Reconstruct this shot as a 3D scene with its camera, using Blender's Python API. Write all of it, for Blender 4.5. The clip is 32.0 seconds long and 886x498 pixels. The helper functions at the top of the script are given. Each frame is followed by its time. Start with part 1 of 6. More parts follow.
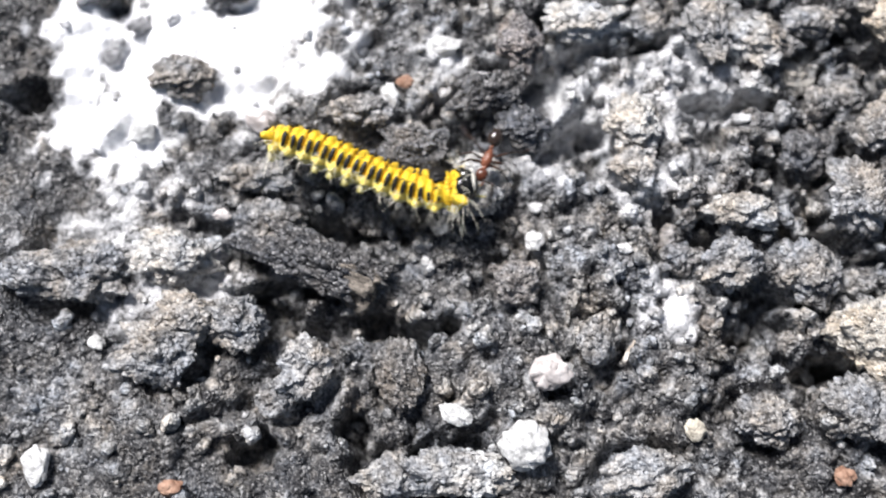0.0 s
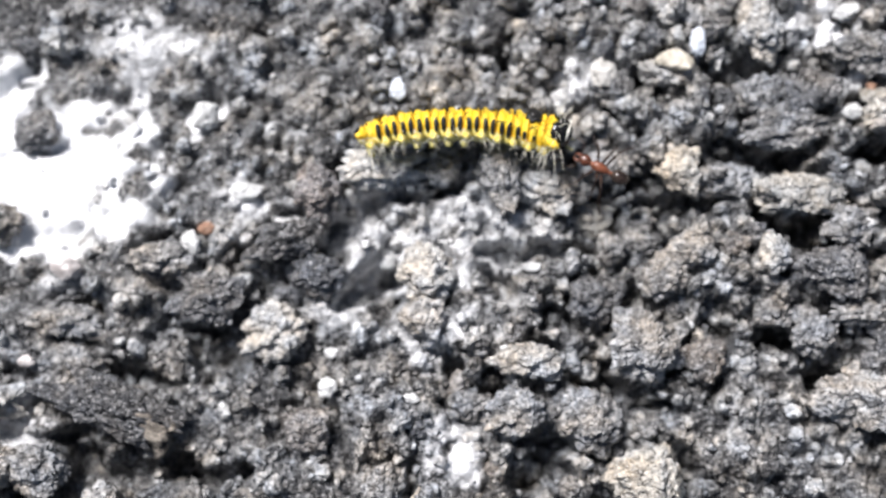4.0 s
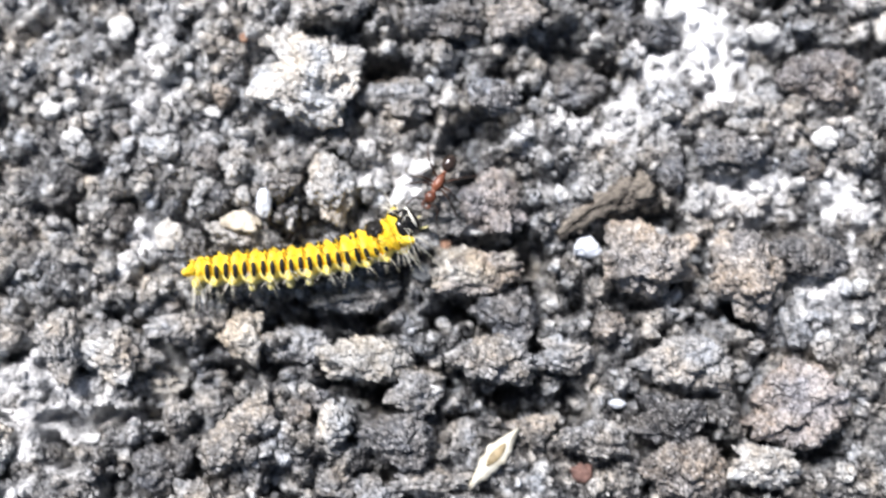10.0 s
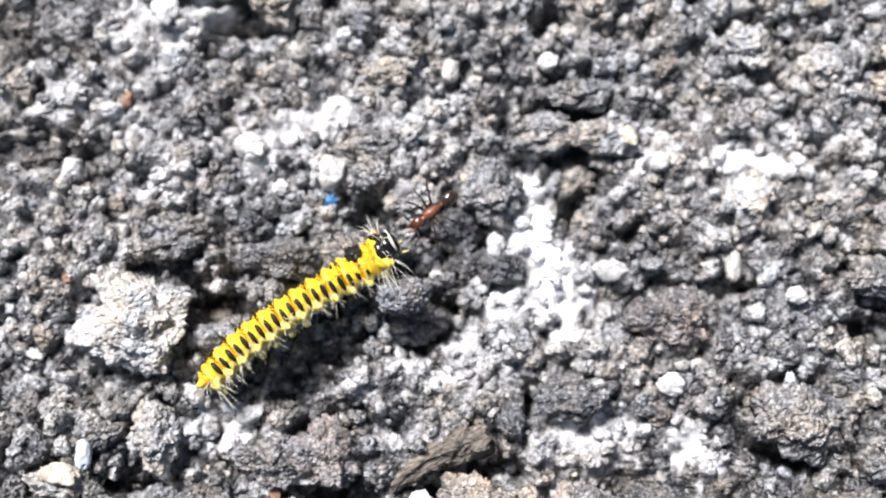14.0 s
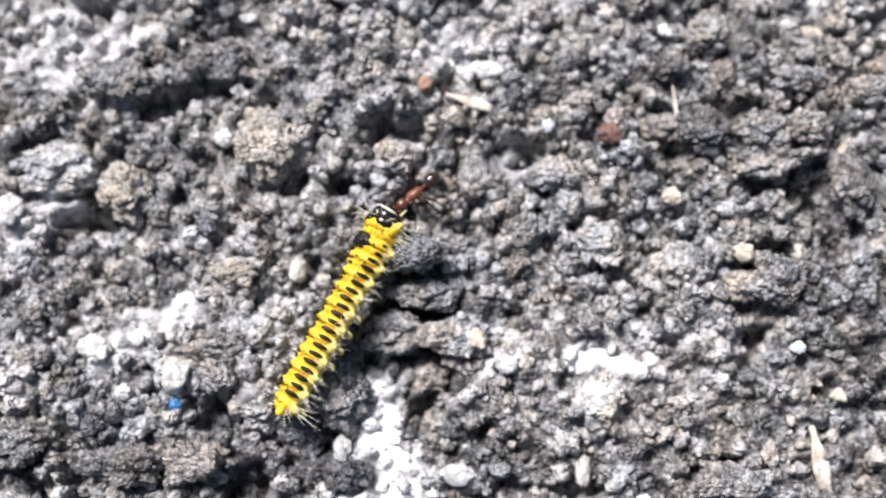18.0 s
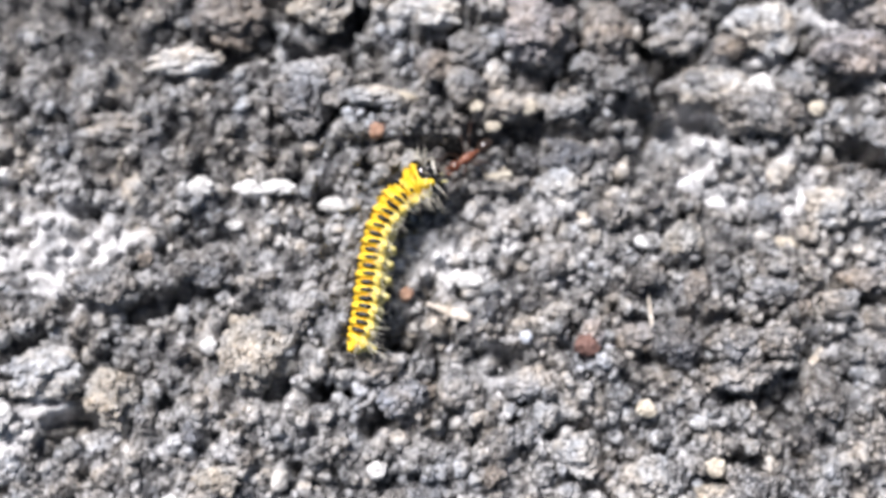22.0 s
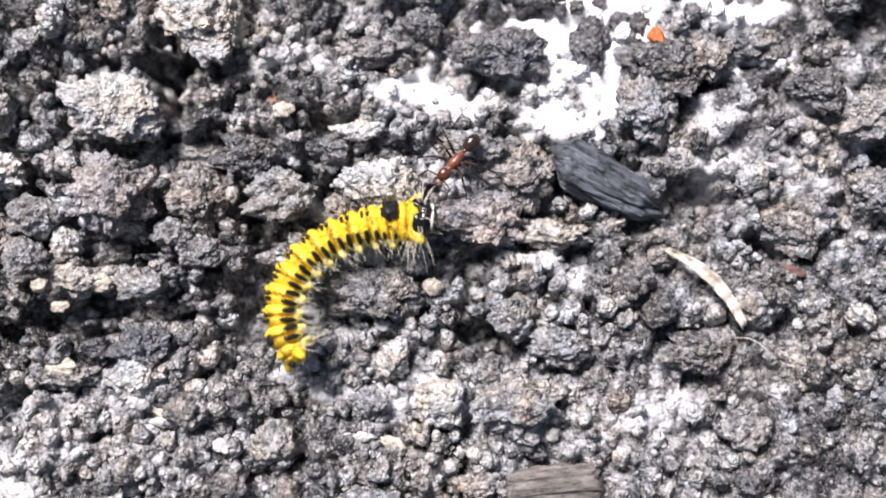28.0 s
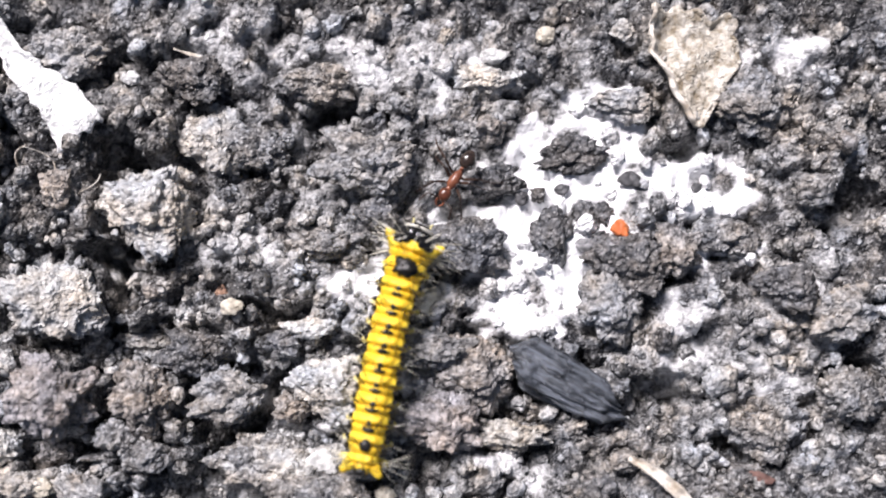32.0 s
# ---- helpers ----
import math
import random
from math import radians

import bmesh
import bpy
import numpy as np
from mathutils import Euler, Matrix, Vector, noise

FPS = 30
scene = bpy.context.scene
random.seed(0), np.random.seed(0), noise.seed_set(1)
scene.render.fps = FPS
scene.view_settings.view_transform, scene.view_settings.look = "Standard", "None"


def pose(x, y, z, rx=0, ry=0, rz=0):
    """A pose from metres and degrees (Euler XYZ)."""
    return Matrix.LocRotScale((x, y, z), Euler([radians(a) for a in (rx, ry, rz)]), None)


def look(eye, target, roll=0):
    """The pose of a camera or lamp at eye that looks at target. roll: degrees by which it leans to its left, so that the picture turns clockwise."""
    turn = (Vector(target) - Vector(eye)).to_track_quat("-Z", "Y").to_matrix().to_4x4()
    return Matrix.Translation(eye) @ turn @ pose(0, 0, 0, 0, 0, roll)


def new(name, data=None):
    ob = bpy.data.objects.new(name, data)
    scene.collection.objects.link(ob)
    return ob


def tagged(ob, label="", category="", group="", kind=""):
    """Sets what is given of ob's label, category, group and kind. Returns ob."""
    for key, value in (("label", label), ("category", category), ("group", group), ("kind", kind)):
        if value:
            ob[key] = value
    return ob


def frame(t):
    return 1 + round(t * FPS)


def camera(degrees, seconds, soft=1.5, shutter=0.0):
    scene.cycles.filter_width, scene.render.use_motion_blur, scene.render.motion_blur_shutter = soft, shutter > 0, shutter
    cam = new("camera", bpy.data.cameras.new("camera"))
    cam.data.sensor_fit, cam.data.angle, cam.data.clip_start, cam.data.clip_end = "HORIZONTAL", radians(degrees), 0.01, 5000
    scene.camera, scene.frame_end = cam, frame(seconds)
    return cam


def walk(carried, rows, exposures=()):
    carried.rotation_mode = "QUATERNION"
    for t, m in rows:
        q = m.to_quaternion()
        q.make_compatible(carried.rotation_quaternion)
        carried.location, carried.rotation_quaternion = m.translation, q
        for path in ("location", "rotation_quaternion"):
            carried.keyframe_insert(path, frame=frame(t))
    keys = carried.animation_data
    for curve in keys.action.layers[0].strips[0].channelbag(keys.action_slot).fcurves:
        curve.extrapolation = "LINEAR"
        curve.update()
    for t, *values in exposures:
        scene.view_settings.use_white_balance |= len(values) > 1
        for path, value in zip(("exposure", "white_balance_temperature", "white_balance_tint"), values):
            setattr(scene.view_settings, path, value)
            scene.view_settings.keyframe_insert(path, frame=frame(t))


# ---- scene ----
cam = camera(45, 32.0, soft=1.8, shutter=0.5)
MM = 0.001
# a close-up lens that stays focused at one distance: the picture softens where the soil lies farther off
cam.data.dof.use_dof = True
cam.data.dof.focus_distance, cam.data.dof.aperture_fstop = 71.0 * MM, 16.0

# eye and target in millimetres, lean in degrees
PATH = [
    (0, (0.00, -24.56, 72.23), (-0.48, -10.76, -1.48), -2.03),
    (0.5, (-0.73, -21.34, 72.87), (-1.17, -8.74, -1.06), -1.94),
    (1, (2.28, -18.11, 74.07), (1.93, -6.77, -0.06), -1.93),
    (1.5, (4.76, -14.94, 74.66), (4.41, -4.07, 0.45), -1.95),
    (2, (6.51, -14.70, 74.52), (6.14, -4.26, 0.25), -2.13),
    (2.5, (10.15, -13.94, 74.77), (9.76, -3.93, 0.44), -2.47),
    (4.5, (16.50, -9.62, 77.32), (15.75, 0.68, 3.04), -4.00),
    (5, (19.53, -8.20, 77.76), (18.83, 1.74, 3.42), -3.86),
    (5.5, (24.73, -6.52, 77.58), (24.07, 3.48, 3.26), -3.71),
    (6, (31.54, -3.28, 76.56), (30.94, 6.30, 2.18), -3.78),
    (6.5, (35.93, -0.67, 75.49), (35.34, 8.52, 1.06), -4.11),
    (7, (42.18, -0.01, 74.29), (41.57, 9.33, -0.12), -4.43),
    (7.5, (45.41, 0.05, 73.99), (44.85, 8.65, -0.51), -4.52),
    (8, (45.97, -0.97, 74.02), (45.47, 7.40, -0.51), -4.34),
    (8.5, (47.59, -2.26, 74.78), (47.15, 5.98, 0.24), -4.04),
    (9, (45.79, -0.68, 74.78), (45.41, 7.23, 0.20), -3.49),
    (9.5, (47.89, 0.55, 75.04), (47.60, 8.46, 0.46), -2.86),
    (10, (45.97, 3.24, 76.19), (45.76, 11.44, 1.64), -2.05),
    (10.5, (44.40, 6.00, 76.63), (44.26, 14.45, 2.11), -1.62),
    (11, (45.53, 6.30, 74.98), (45.43, 14.82, 0.46), -1.29),
    (11.5, (49.31, 6.39, 73.07), (49.25, 16.40, -1.26), -0.95),
    (12, (50.48, 7.91, 72.66), (50.44, 19.27, -1.47), -0.78),
    (12.5, (54.85, 11.19, 74.53), (54.77, 24.17, 0.66), -0.81),
    (13, (55.00, 14.63, 74.95), (54.94, 26.13, 0.83), -0.80),
    (13.5, (56.15, 16.67, 74.94), (56.09, 27.65, 0.75), -0.80),
    (15.5, (62.89, 22.36, 74.89), (62.69, 31.30, 0.42), -2.10),
    (16, (64.57, 22.94, 74.94), (64.33, 32.91, 0.61), -2.10),
    (16.5, (67.49, 24.72, 74.29), (67.27, 35.55, 0.07), -1.87),
    (17, (69.99, 29.02, 75.10), (69.84, 40.54, 0.99), -1.50),
    (17.5, (69.40, 30.47, 75.01), (69.28, 41.78, 0.86), -1.21),
    (18, (68.88, 31.89, 75.82), (68.75, 43.20, 1.67), -1.28),
    (18.5, (68.09, 32.54, 76.61), (68.00, 44.13, 2.51), -1.01),
    (19, (68.14, 33.41, 77.14), (68.08, 44.87, 3.03), -0.81),
    (19.5, (67.43, 32.51, 76.04), (67.38, 43.83, 1.90), -0.69),
    (20, (67.29, 33.68, 76.87), (67.24, 44.90, 2.71), -0.57),
    (20.5, (66.99, 33.56, 76.90), (67.00, 44.73, 2.74), -0.30),
    (21, (67.27, 34.89, 77.83), (67.30, 45.86, 3.64), -0.28),
    (21.5, (68.37, 40.36, 79.12), (68.34, 52.08, 5.04), -0.25),
    (22, (70.38, 46.25, 79.86), (70.31, 58.12, 5.80), -0.36),
    (22.5, (71.99, 49.48, 77.73), (71.88, 61.05, 3.63), -0.49),
    (23, (74.65, 52.44, 76.46), (74.54, 63.78, 2.32), -0.56),
    (23.5, (78.07, 55.83, 76.10), (77.98, 67.09, 1.95), -0.46),
    (24, (82.93, 56.68, 74.67), (82.91, 67.51, 0.46), -0.26),
    (24.5, (87.75, 57.31, 73.79), (87.81, 68.29, -0.40), -0.06),
    (25, (89.53, 57.54, 73.53), (89.61, 68.06, -0.73), -0.11),
    (25.5, (91.53, 58.85, 74.13), (91.68, 69.44, -0.12), 0.14),
    (26, (94.60, 57.85, 73.14), (94.83, 67.88, -1.18), 0.52),
    (26.5, (99.27, 58.31, 73.07), (99.54, 67.29, -1.39), 0.94),
    (28.5, (99.65, 67.20, 70.33), (99.84, 74.36, -4.33), 1.62),
    (29, (99.07, 68.24, 69.84), (99.22, 75.38, -4.82), 1.42),
    (29.5, (100.39, 71.93, 70.63), (100.47, 78.80, -4.06), 0.88),
    (30, (100.96, 73.59, 70.69), (101.01, 80.47, -4.00), 0.49),
    (30.5, (102.06, 75.83, 69.75), (102.09, 82.95, -4.91), 0.40),
    (31, (102.66, 78.45, 69.74), (102.71, 85.83, -4.89), 0.42),
    (31.5, (101.87, 77.85, 68.91), (101.90, 85.11, -5.74), 0.31),
    (32, (102.82, 79.25, 69.59), (102.83, 86.28, -5.08), 0.11),
]
walk(
    cam,
    [(t, look([v * MM for v in eye], [v * MM for v in target], roll)) for t, eye, target, roll in PATH],
    exposures=[(0, 0.27, 6300, 12), (2, 0.06, 6300, 12), (5, 0.36, 6300, 12), (13, 0.5, 6350, 13), (16, 0.25, 6400, 14), (22, 0.36, 6400, 15), (26, 0.33, 6450, 17), (29, 0.24, 6400, 18), (32, 0.15, 6380, 18)],
)

# ---- daylight ----
SUN_UP, SUN_TURN = 52, 33  # height over the horizon; the sun stands beyond and to the left
world = bpy.data.worlds.new("daylight")
scene.world = world
world.use_nodes = True
sky = world.node_tree.nodes.new("ShaderNodeTexSky")
sky.sky_type, sky.sun_disc = "NISHITA", False
sky.sun_elevation, sky.sun_rotation = radians(SUN_UP), radians(-SUN_TURN)
sky.air_density, sky.dust_density = 1.3, 3.0
world.node_tree.links.new(sky.outputs[0], world.node_tree.nodes["Background"].inputs[0])
world.node_tree.nodes["Background"].inputs[1].default_value = 0.042
sun = new("sun", bpy.data.lights.new("sun", "SUN"))
sun.data.energy, sun.data.angle, sun.data.color = 5.9, radians(18), (1.0, 0.972, 0.945)
sun_from = Vector((-math.sin(radians(SUN_TURN)) * math.cos(radians(SUN_UP)), math.cos(radians(SUN_TURN)) * math.cos(radians(SUN_UP)), math.sin(radians(SUN_UP))))
sun.matrix_world = look(sun_from * 2, (0, 0, 0))


# ---- materials ----
class Mat:
    """A node material on one Principled shader."""

    def __init__(self, name, rough=0.8, metal=0.0, spec=0.4):
        self.mat = bpy.data.materials.new(name)
        self.mat.use_nodes = True
        self.tree = self.mat.node_tree
        self.shader = self.tree.nodes["Principled BSDF"]
        self.put("Roughness", rough)
        self.put("Metallic", metal)
        self.put("Specular IOR Level", spec)
        self.place = self.node("ShaderNodeTexCoord").outputs["Object"]

    def node(self, kind, **values):
        n = self.tree.nodes.new(kind)
        for key, value in values.items():
            n.inputs[key].default_value = value
        return n

    def link(self, a, b):
        self.tree.links.new(a, b)

    def put(self, name, value):
        if isinstance(value, (int, float, tuple)):
            self.shader.inputs[name].default_value = value
        else:
            self.link(value, self.shader.inputs[name])

    def world_place(self):
        self.place = self.node("ShaderNodeNewGeometry").outputs["Position"]
        return self

    def noise(self, per_mm, detail=4.0, rough=0.6, seed=0.0):
        """Noise whose grains are about 1 / per_mm millimetres, on object or world coordinates in metres."""
        n = self.node("ShaderNodeTexNoise", Scale=per_mm * 1000, Detail=detail, Roughness=rough)
        if seed:
            shift = self.node("ShaderNodeVectorMath")
            shift.inputs[1].default_value = (seed, seed * 0.7, seed * 1.3)
            self.link(self.place, shift.inputs[0])
            self.link(shift.outputs[0], n.inputs["Vector"])
        else:
            self.link(self.place, n.inputs["Vector"])
        return n.outputs["Fac"]

    def cells(self, per_mm, seed=0.0):
        """Grains about 1 / per_mm millimetres across: how far from a grain's middle, and a random value for each grain."""
        v = self.node("ShaderNodeTexVoronoi", Scale=per_mm * 1000)
        warp = self.node("ShaderNodeTexNoise", Scale=per_mm * 1800, Detail=2.0)
        self.link(self.place, warp.inputs["Vector"])
        push = self.node("ShaderNodeVectorMath")
        push.operation = "MULTIPLY_ADD"
        push.inputs[1].default_value = (0.6 * MM / per_mm,) * 3
        self.link(warp.outputs["Color"], push.inputs[0])
        self.link(self.place, push.inputs[2])
        if seed:
            shift = self.node("ShaderNodeVectorMath")
            shift.inputs[1].default_value = (seed, -seed, seed)
            self.link(push.outputs[0], shift.inputs[0])
            push = shift
        self.link(push.outputs[0], v.inputs["Vector"])
        split = self.node("ShaderNodeSeparateColor")
        self.link(v.outputs["Color"], split.inputs[0])
        return v.outputs["Distance"], split.outputs[0]

    def ramp(self, fac, *stops):
        r = self.tree.nodes.new("ShaderNodeValToRGB")
        while len(r.color_ramp.elements) < len(stops):
            r.color_ramp.elements.new(0.5)
        for e, (at, c) in zip(r.color_ramp.elements, stops):
            e.position = at
            e.color = (*c, 1) if isinstance(c, tuple) else (c, c, c, 1)
        self.link(fac, r.inputs[0])
        return r.outputs[0]

    def mix(self, fac, a, b, how="MIX"):
        m = self.tree.nodes.new("ShaderNodeMix")
        m.data_type, m.blend_type = "RGBA", how
        for socket, value in ((m.inputs[0], fac), (m.inputs[6], a), (m.inputs[7], b)):
            if isinstance(value, (int, float)):
                socket.default_value = value
            elif isinstance(value, tuple):
                socket.default_value = (*value, 1)
            else:
                self.link(value, socket)
        return m.outputs[2]

    def math(self, how, a, b):
        m = self.tree.nodes.new("ShaderNodeMath")
        m.operation = how
        for socket, value in ((m.inputs[0], a), (m.inputs[1], b)):
            if isinstance(value, (int, float)):
                socket.default_value = value
            else:
                self.link(value, socket)
        return m.outputs[0]

    def bump(self, height, mm, strength=1.0):
        b = self.node("ShaderNodeBump", Strength=strength, Distance=mm * MM)
        self.link(height, b.inputs["Height"])
        self.put("Normal", b.outputs["Normal"])


def random_of(m, island=False):
    if island:
        return m.node("ShaderNodeNewGeometry").outputs["Random Per Island"]
    return m.node("ShaderNodeObjectInfo").outputs["Random"]


def grains(m, tone, dust=0.0):
    """Shared look of crumbly soil: tone 0..1 on the way in; grain by grain speckle, pale flecks painted in for glints,
    relief. dust: chalk, 0..1.
    """
    far, one = m.cells(1.1, 0.2)
    far_fine, one_fine = m.cells(2.9, 0.6)
    fine, wide, dots = m.noise(2.3, 2, 0.55), m.noise(0.13, 3, 0.5, 0.9), m.noise(4.6, 1, 0.5, 6.1)
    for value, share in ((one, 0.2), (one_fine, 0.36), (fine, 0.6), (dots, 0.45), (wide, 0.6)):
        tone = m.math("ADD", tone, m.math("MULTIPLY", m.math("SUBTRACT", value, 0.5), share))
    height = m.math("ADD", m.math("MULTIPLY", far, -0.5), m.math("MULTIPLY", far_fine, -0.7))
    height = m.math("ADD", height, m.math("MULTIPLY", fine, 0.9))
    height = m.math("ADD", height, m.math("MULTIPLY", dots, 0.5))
    m.bump(m.math("MULTIPLY", height, m.math("SUBTRACT", 1.0, m.math("MULTIPLY", dust, 0.75))), 0.3)
    m.put("Roughness", m.ramp(m.noise(1.7, 2, 0.6, 2.2), (0.4, 0.38), (0.6, 0.68)))
    glints = m.ramp(m.noise(3.4, 3, 0.65, 1.7), (0.56, 0.0), (0.64, 1.0))
    return tone, m.math("MULTIPLY", glints, 0.34)


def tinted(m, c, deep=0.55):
    """Grains from bluish grey to warm brown, and the shade of tiny gaps painted in as dark spots."""
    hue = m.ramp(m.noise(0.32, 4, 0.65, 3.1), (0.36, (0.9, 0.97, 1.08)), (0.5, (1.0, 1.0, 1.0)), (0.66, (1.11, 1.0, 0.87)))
    pore_shade = m.ramp(m.noise(1.7, 2, 0.6, 7.3), (0.34, deep), (0.5, 1.0))
    return m.mix(1.0, m.mix(1.0, c, hue, "MULTIPLY"), pore_shade, "MULTIPLY")


def dust_of(m, share):
    """How much white dust lies here, 0 to 1, broken up crumb by crumb."""
    chalk_of = m.node("ShaderNodeAttribute")
    chalk_of.attribute_name = "chalk"
    thick = chalk_of.outputs["Fac"]
    torn = m.math("MULTIPLY", m.math("SUBTRACT", m.noise(0.8, 8, 0.85, 4.0), 0.5), m.math("SUBTRACT", 2.0, m.math("MULTIPLY", thick, 0.8)))
    dust = m.math("ADD", m.math("MULTIPLY", thick, share), torn)
    return m.ramp(dust, (0.3, 0.0), (0.72, 1.0))


def chalked(m, c, dust):
    """White dust laid over the colour c."""
    white = m.ramp(m.noise(1.2, 4, 0.6, 5.0), (0.3, (0.72, 0.725, 0.74)), (0.6, (0.92, 0.92, 0.925)))
    return m.mix(dust, c, white)


def soil(name, dark, light, island=False, spread=0.5, deep=0.55):
    """Crumbly dry soil of one clod."""
    m = Mat(name, spec=0.6).world_place()
    tone = m.math("ADD", m.math("MULTIPLY", m.math("SUBTRACT", random_of(m, island), 0.5), spread * 0.4), 0.5)
    tone, glints = grains(m, tone)
    mid = tuple(p * 0.6 + q * 0.4 for p, q in zip(dark, light))
    c = m.ramp(tone, (0.2, dark), (0.5, mid), (0.85, light))
    c = m.mix(glints, tinted(m, c, deep), (0.74, 0.73, 0.72))
    if island:
        c = chalked(m, c, dust_of(m, 0.9))
    m.put("Base Color", c)
    return m.mat


SOIL = {
    "grey": soil("grey soil", (0.055, 0.053, 0.052), (0.5, 0.49, 0.475)),
    "dark": soil("dark soil", (0.016, 0.016, 0.018), (0.23, 0.23, 0.235)),
    "light": soil("pale dry soil", (0.29, 0.28, 0.265), (0.72, 0.71, 0.68), deep=0.5),
    "brown": soil("brown soil", (0.06, 0.052, 0.047), (0.46, 0.42, 0.38)),
    "tan": soil("tan soil", (0.2, 0.182, 0.155), (0.66, 0.62, 0.55), deep=0.5),
    "purple": soil("reddish soil", (0.09, 0.08, 0.076), (0.5, 0.455, 0.435)),
    "fibre": soil("fibrous dark soil", (0.02, 0.019, 0.018), (0.26, 0.25, 0.24)),
    "glitter": soil("glittering grey crumb", (0.018, 0.02, 0.024), (0.34, 0.355, 0.385)),
    "granule": soil("loose soil granules", (0.028, 0.028, 0.028), (0.6, 0.595, 0.58), island=True, spread=1.1),
}


def ground_soil():
    """The soil sheet: tone by the crumb, and chalk dust where it lies."""
    m = Mat("soil ground", spec=0.6).world_place()
    tone_of = m.node("ShaderNodeAttribute")
    tone_of.attribute_name = "crumb"
    tone = m.math("ADD", m.math("MULTIPLY", tone_of.outputs["Fac"], 0.5), 0.18)
    dust = dust_of(m, 1.0)
    tone, glints = grains(m, tone, dust)
    c = m.ramp(tone, (0.2, (0.018, 0.018, 0.02)), (0.48, (0.13, 0.128, 0.126)), (0.8, (0.42, 0.415, 0.405)))
    c = m.mix(glints, tinted(m, c), (0.74, 0.73, 0.72))
    m.put("Base Color", chalked(m, c, dust))
    return m.mat


def plain(name, a, b, rough=0.6, per_mm=1.5, bump=0.05, spec=0.4, island=False, flesh=0.0):
    """Two close colours mingled by noise, with fine relief."""
    m = Mat(name, rough, 0.0, spec)
    m.world_place() if island else None
    n = m.noise(per_mm, 4, 0.6)
    m.put("Base Color", m.ramp(n, (0.35, a), (0.65, b)))
    if flesh:
        m.put("Subsurface Weight", flesh)
        m.put("Subsurface Radius", (0.6 * MM, 0.5 * MM, 0.3 * MM))
        m.put("Subsurface Scale", 0.5)
    m.bump(m.noise(per_mm * 3, 3, 0.6, 0.4), bump)
    return m.mat


def fibrous(name, a, b, rough, per_mm, bump, spec=0.4, low=0.4, high=0.62):
    """Grain drawn out along the piece."""
    m = Mat(name, rough, 0.0, spec)
    stretch = m.node("ShaderNodeVectorMath")
    stretch.operation = "MULTIPLY"
    stretch.inputs[1].default_value = (0.14, 1, 1)
    m.link(m.place, stretch.inputs[0])
    m.place = stretch.outputs[0]
    grain, fine = m.noise(per_mm, 5, 0.7), m.noise(per_mm * 2.7, 4, 0.7, 0.4)
    n = m.math("ADD", m.math("MULTIPLY", grain, 0.6), m.math("MULTIPLY", fine, 0.4))
    m.put("Base Color", m.ramp(n, (low, a), (high, b)))
    m.bump(n, bump)
    return m.mat


STONE = {
    "white": plain("white mineral", (0.4, 0.4, 0.39), (0.82, 0.82, 0.81), 0.6, 2.0, 0.15, island=True),
    "pale": plain("pale husk stone", (0.42, 0.4, 0.37), (0.74, 0.72, 0.68), 0.6, 2.0, 0.15, island=True),
    "grey": plain("grey stone", (0.12, 0.12, 0.125), (0.36, 0.36, 0.37), 0.65, island=True),
    "dark": plain("dark stone", (0.03, 0.03, 0.033), (0.12, 0.12, 0.125), 0.5, island=True),
    "bluish": plain("bluish white stone", (0.5, 0.54, 0.6), (0.74, 0.78, 0.84), 0.5, island=True),
    "pink": plain("pinkish quartz", (0.38, 0.34, 0.325), (0.66, 0.62, 0.6), 0.4, island=True),
    "tan": plain("tan stone", (0.42, 0.37, 0.29), (0.76, 0.71, 0.6), 0.55, 2.0, 0.15, island=True),
    "orange": plain("orange brick crumb", (0.26, 0.14, 0.09), (0.5, 0.32, 0.23), 0.75, 2.0, 0.2, island=True),
    "red": plain("dark red crumb", (0.1, 0.056, 0.047), (0.21, 0.12, 0.1), 0.75, island=True),
    "blue": plain("blue plastic crumb", (0.02, 0.11, 0.26), (0.05, 0.2, 0.43), 0.4, island=True),
    "bead": plain("orange red seed", (0.5, 0.12, 0.035), (0.68, 0.22, 0.08), 0.45, island=True),
}
# the pale blue-grey grain paints the shine of the ridges into the colour
CHARCOAL = fibrous("charcoal", (0.012, 0.015, 0.02), (0.26, 0.29, 0.34), 0.3, 1.8, 0.9, 0.9, 0.42, 0.64)
BARK = fibrous("grey bark", (0.07, 0.062, 0.056), (0.38, 0.345, 0.315), 0.6, 2.2, 0.5)
TWIG = fibrous("brown rotten wood", (0.03, 0.025, 0.02), (0.52, 0.46, 0.39), 0.75, 1.6, 0.9, 0.4, 0.42, 0.64)
HUSK = plain("papery cream husk", (0.55, 0.5, 0.38), (0.82, 0.8, 0.7), 0.5, 0.9, 0.05)
HUSK_BROWN = plain("brown husk stain", (0.16, 0.12, 0.06), (0.34, 0.27, 0.16), 0.6, 1.2, 0.05)
STRAW = plain("pale straw", (0.36, 0.3, 0.23), (0.74, 0.7, 0.63), 0.6, 0.7, 0.2)
FLAKE = plain("white flake", (0.7, 0.7, 0.69), (0.92, 0.92, 0.91), 0.55, 0.7, 0.3)
LEAF = plain("dry tan leaf", (0.3, 0.25, 0.18), (0.84, 0.8, 0.72), 0.7, 1.3, 0.45)
YELLOW = plain("caterpillar yellow", (0.8, 0.48, 0.014), (0.92, 0.69, 0.06), 0.45, 1.0, 0.12, 0.4, flesh=0.12)
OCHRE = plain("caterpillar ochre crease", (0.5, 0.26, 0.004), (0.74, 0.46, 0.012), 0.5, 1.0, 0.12)
